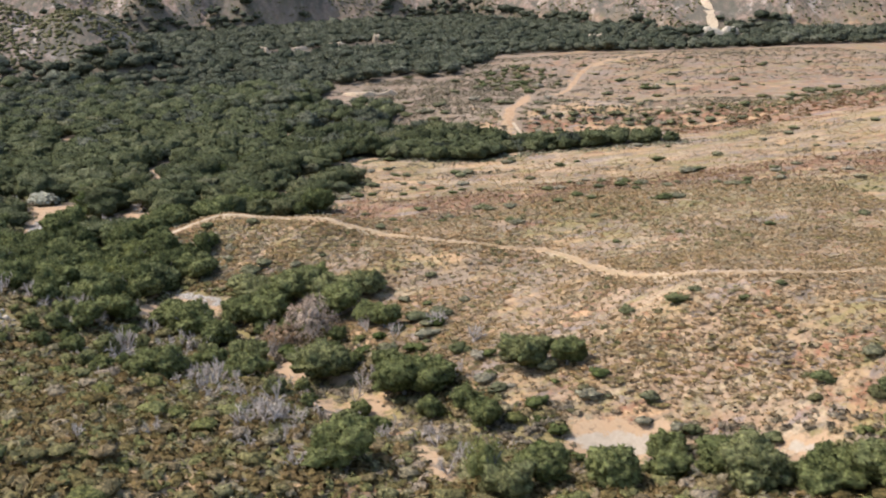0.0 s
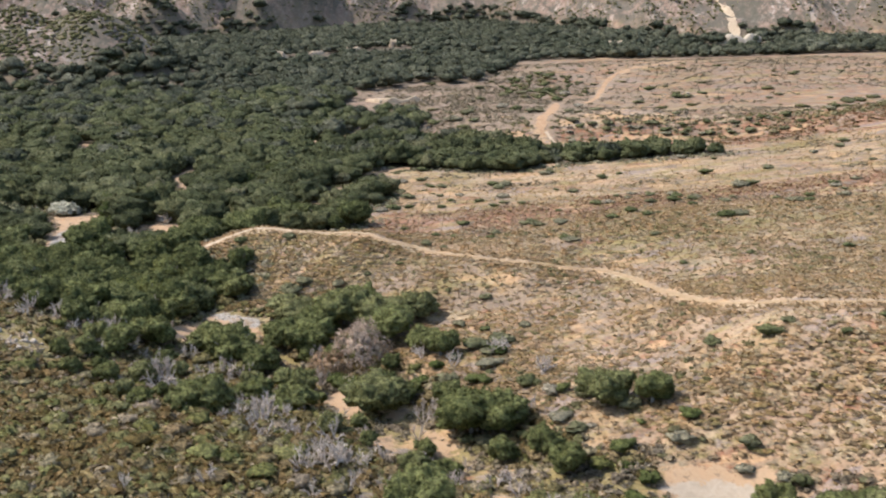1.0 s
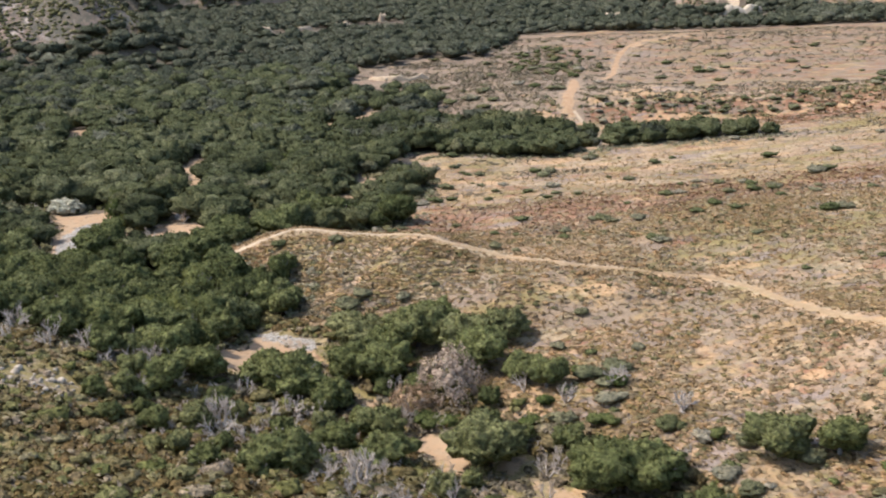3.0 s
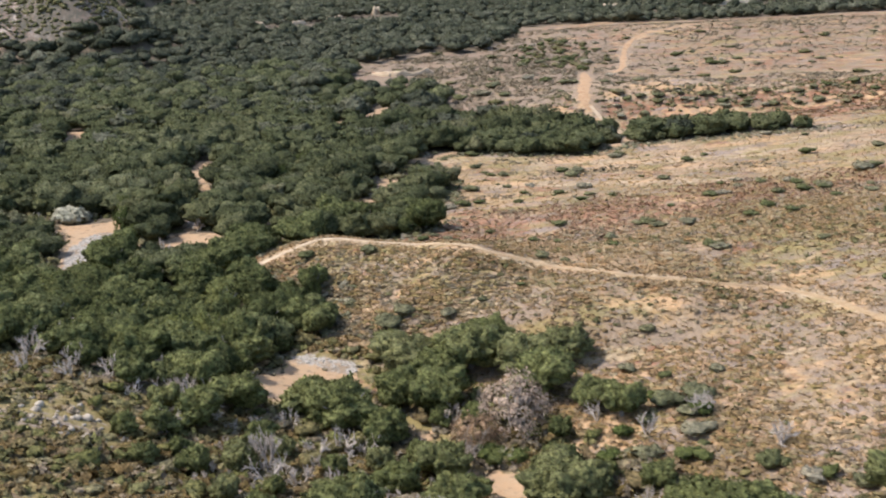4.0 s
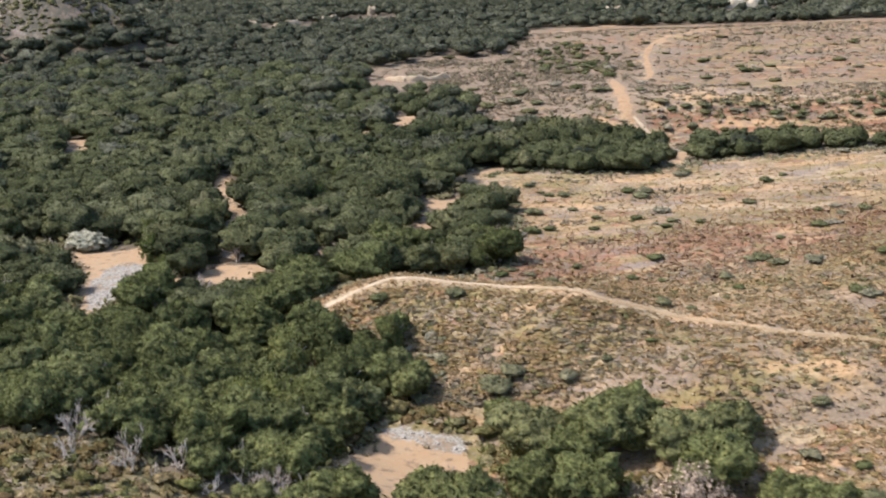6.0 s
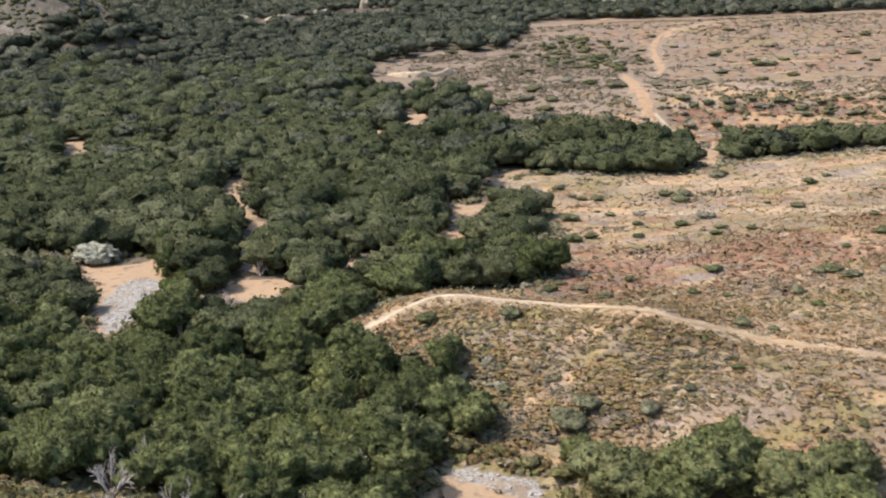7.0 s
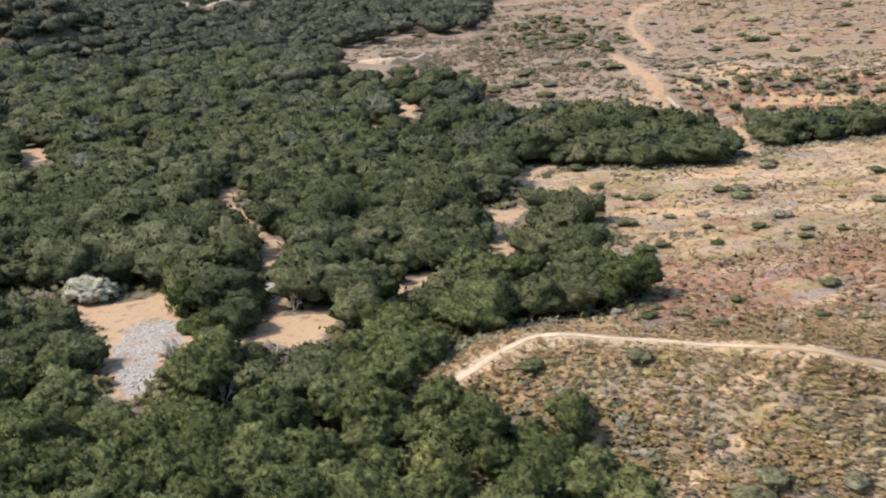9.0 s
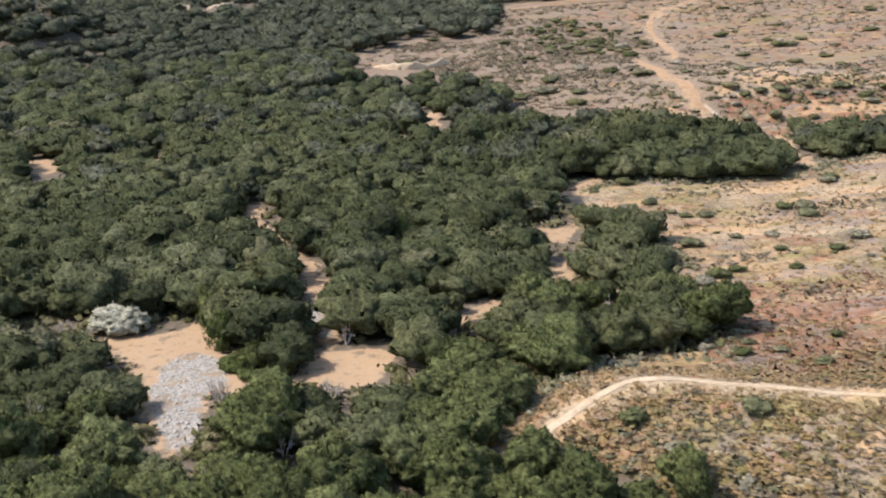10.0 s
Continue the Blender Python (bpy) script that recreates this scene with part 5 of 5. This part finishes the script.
def brush(name, area, step, size, material, label, keep, forms=SHRUBS, tall=0.8, category="brush"):
    x, y = scattered(*area, step, RNG)
    ok = keep(x, y)
    x, y = x[ok], y[ok]
    s = size * (0.5 + 1.0 * RNG.random(len(x)) ** 1.6) * (1 + 0.25 * value_noise(x, y, 18, 85))
    stuff(name, sown(forms, x, y, height(x, y) - 0.03, s, s * tall * RNG.uniform(0.8, 1.25, len(x)), RNG), material, label, category)


def ravine(x, y):
    return line_distance(x, y, [(80, 195), (36, 222), (-14, 251), (-28, 285), (-60, 320), (-95, 345)])


def north_side(x, y):
    """The dry spur and hill beyond the ravine."""
    return y - np.interp(x, [-120, -80, -50, -15, 15, 45, 80, 160], [440, 375, 350, 296, 252, 226, 210, 192])


brush("hill_brush", (-110, 150, 205, 450), 2.5, 1.15, HILL_SCRUB, "dry brown and grey sage scrub on the slope", lambda x, y: open_ground(x, y) & (north_side(x, y) > -4) & (fbm(x, y, 22, 3, 41) > -0.75), tall=0.45)
brush("hill_grass", (-110, 150, 205, 450), 1.95, 0.58, STRAW, "straw-coloured grass tussocks on the slope", lambda x, y: open_ground(x, y, verge=0.6) & (north_side(x, y) > -6), TUFTS, 0.8, "grass")
brush("meadow_brush", (-60, 215, 425, 640), 4.2, 0.9, SPUR_SCRUB, "low brown scrub on the dry meadow", lambda x, y: open_ground(x, y) & (north_side(x, y) > 0) & (fbm(x, y, 30, 3, 42) > -0.3), tall=0.4)
brush("meadow_grass", (-60, 230, 425, 640), 2.6, 0.5, STRAW, "straw-coloured grass on the dry meadow", lambda x, y: open_ground(x, y), TUFTS, 0.7, "grass")
brush("terrace_brush", (-90, 420, 640, 1260), 7.5, 2.0, MAUVE_BRUSH, "scattered scrub on the far terrace", lambda x, y: open_ground(x, y) & (fbm(x, y, 70, 3, 43) > -0.15), FAR_SHRUBS, tall=0.36)
brush("chaparral", (-215, 150, 130, 385), 2.2, 1.75, CHAPARRAL, "dense olive and brown chaparral on the near slope", lambda x, y: open_ground(x, y, -1) & (north_side(x, y) < -2) & thinning(x, y, -185, 120, 160) & (ravine(x, y) > 7 + 4 * value_noise(x, y, 15, 4)) & (fbm(x, y, 9, 2, 46) > -1.2 + 0.6 * (np.hypot(x + 127, y - 306) < 13)), forms=FINE_SHRUBS)
brush("open_scrub", (-330, 300, -120, 260), 9.0, 2.4, CHAPARRAL, "scattered scrub on the open slope", lambda x, y: open_ground(x, y, -1) & (north_side(x, y) < -2) & ~thinning(x, y, -185, 120, 165), forms=FAR_SHRUBS)
BUSH_CLUMPS = [oak_form(RNG, 5, 12, 50, 0.13, low=0.0, level=2, knob=(0.2, 0.36), rough=0.14) for _ in range(6)]
brush("chaparral_bushes", (-215, 150, 130, 385), 6.3, 2.3, CHAPARRAL, "rounded olive and rust-brown chaparral bushes on the near slope", lambda x, y: open_ground(x, y, -1) & (north_side(x, y) < -2) & thinning(x, y, -185, 120, 160) & (ravine(x, y) > 6) & (np.hypot(x + 127, y - 306) > 9), forms=BUSH_CLUMPS, tall=0.75)
brush("ravine_brush", (-120, 110, 178, 380), 2.4, 1.35, MAUVE_BRUSH, "grey-green brush along the ravine", lambda x, y: open_ground(x, y, 0) & (ravine(x, y) < 16) & (fbm(x, y, 12, 2, 47) > -0.7))
CLUMPS = [(ICO[1][0] * (1, 1, 0.8) * (1 + RNG.uniform(-0.3, 0.25, (len(ICO[1][0]), 1))), ICO[1][1]) for _ in range(5)]
brush("mountain_brush", (-640, 820, 1340, 1960), 5.6, 2.0, SCRUB_GREEN, "dark scrub clumps on the mountain side", lambda x, y: ((y > mountain_foot(x)) | (west_hill(x, y) > 22)) & (x > -0.42 * y) & (x < 0.42 * y) & (y < mountain_foot(x) + 330) & (fbm(x, y, 60, 4, 48) > -0.35), forms=CLUMPS, tall=0.7)
brush("hillside_scrub", (-480, -255, 930, 1230), 4.0, 2.2, SCRUB_GREEN, "olive and brown scrub on the rocky western hill", lambda x, y: (west_hill(x, y) > 16) & (x > -0.42 * y) & (fbm(x, y, 24, 4, 49) > -0.8), forms=CLUMPS, tall=0.7)

brush("edge_brush", (-160, 190, 330, 760), 2.8, 1.3, GREY_LEAF, "grey brush along the edge of the woodland", lambda x, y: (woods_depth(x, y) > -7 + 4 * value_noise(x, y, 14, 5)) & (woods_depth(x, y) < 9) & (bare_share(x, y) < 0.4) & (track_gap(x, y) > 1))
brush("hill_green_brush", (-110, 170, 215, 432), 4.6, 0.95, SCRUB_GREEN, "olive green shrubs scattered over the dry slope", lambda x, y: open_ground(x, y) & (north_side(x, y) > -3) & (fbm(x, y, 26, 3, 51) > 0.05), tall=0.7)
brush("terrace_thicket", (-60, 140, 740, 1150), 5.0, 1.9, MAUVE_BRUSH, "grey-brown thicket on the far terrace", lambda x, y: open_ground(x, y) & ((x < 42 + 12 * value_noise(x, y, 40, 55)) | (np.hypot((x - 55) / 50, (y - 955) / 100) < 1 + 0.4 * value_noise(x, y, 40, 52))) & (fbm(x, y, 35, 3, 53) > -0.35), tall=0.6)
brush("gully_rust_scrub", (128, 330, 636, 735), 4.2, 1.7, RUST_SCRUB, "rust-brown scrub on the gully bank", lambda x, y: open_ground(x, y) & (fbm(x, y, 24, 3, 69) > -0.4), FAR_SHRUBS, tall=0.5)
brush("gully_thicket", (20, 300, 695, 745), 4.2, 1.5, SCRUB_GREEN, "dusty green brush on the gully bank", lambda x, y: open_ground(x, y) & (fbm(x, y, 22, 3, 54) > -0.25), tall=0.7)

brush("understory", (-195, -40, 325, 600), 4.2, 2.0, SCRUB_GREEN, "olive brush between the woodland oaks", lambda x, y: (woods_depth(x, y) > 0) & (bare_share(x, y) < 0.35) & (gravel_share(x, y) < 0.3) & (track_gap(x, y) > 1), tall=0.9)

brush("spur_brush", (-110, -28, 370, 424), 1.5, 1.35, SPUR_SCRUB, "olive and golden scrub on the steep spur side", lambda x, y: open_ground(x, y) & (fbm(x, y, 7, 3, 68) < 0.25) & (line_distance(x, y, ERODED) > 0.8), SOFT_SHRUBS, tall=0.17)
brush("spur_sage", (-110, -28, 370, 424), 1.5, 1.2, MAUVE_BRUSH, "grey-mauve dry sage in patches on the steep spur side", lambda x, y: open_ground(x, y) & (fbm(x, y, 7, 3, 68) > 0.15) & (line_distance(x, y, ERODED) > 0.8), SOFT_SHRUBS, tall=0.17)
brush("verge_grass", (-112, 130, 270, 440), 1.25, 0.62, STRAW, "golden dry grass along the verges of the track", lambda x, y: (track_gap(x, y) > 0.5) & (track_gap(x, y) < 5.5 + 2.5 * value_noise(x, y, 9, 36)) & (woods_depth(x, y) < 0), TUFTS, 0.8, "grass")
brush("sand_brush", (-185, 60, 196, 660), 3.2, 0.8, MAUVE_BRUSH, "small grey-brown shrubs at the edges of the sand", lambda x, y: (bare_share(x, y) > 0.3) & (bare_share(x, y) < 0.72) & (gravel_share(x, y) < 0.6) & (fbm(x, y, 11, 2, 58) > 0.1), tall=0.7)

brush("hill_dark_brush", (-60, 150, 225, 440), 2.0, 1.3, SPUR_SCRUB, "olive and golden scrub in patches on the slope", lambda x, y: open_ground(x, y) & (north_side(x, y) > 0) & (fbm(x, y, 32, 4, 59) > np.where(x < -15, -0.5, 0.18)), SOFT_SHRUBS, tall=0.22)

brush("meadow_patches", (-58, 220, 425, 640), 2.9, 1.1, MAUVE_BRUSH, "grey-brown low brush in patches on the dry meadow", lambda x, y: open_ground(x, y) & (north_side(x, y) > 0) & (fbm(x * 0.6, y * 1.3, 26, 4, 66) > 0.42), FAR_SHRUBS, tall=0.5)
brush("terrace_patches", (-60, 400, 700, 1200), 6.0, 1.7, MAUVE_BRUSH, "grey-brown low brush in patches on the far terrace", lambda x, y: open_ground(x, y) & (fbm(x * 0.5, y * 1.2, 45, 4, 67) > 0.3), FAR_SHRUBS, tall=0.5)
brush("rust_brush", (-52, 215, 425, 515), 2.4, 0.95, RUST_SCRUB, "rust-brown low scrub on the slope behind the track", lambda x, y: open_ground(x, y, verge=5.0) & (north_side(x, y) > 0) & (np.abs(y - 468 - 0.1 * x) < 34 + 10 * value_noise(x, y, 20, 83)) & (fbm(x, y, 18, 3, 84) > np.where(x > 35, -0.7, -0.2)), forms=FAR_SHRUBS, tall=0.5)
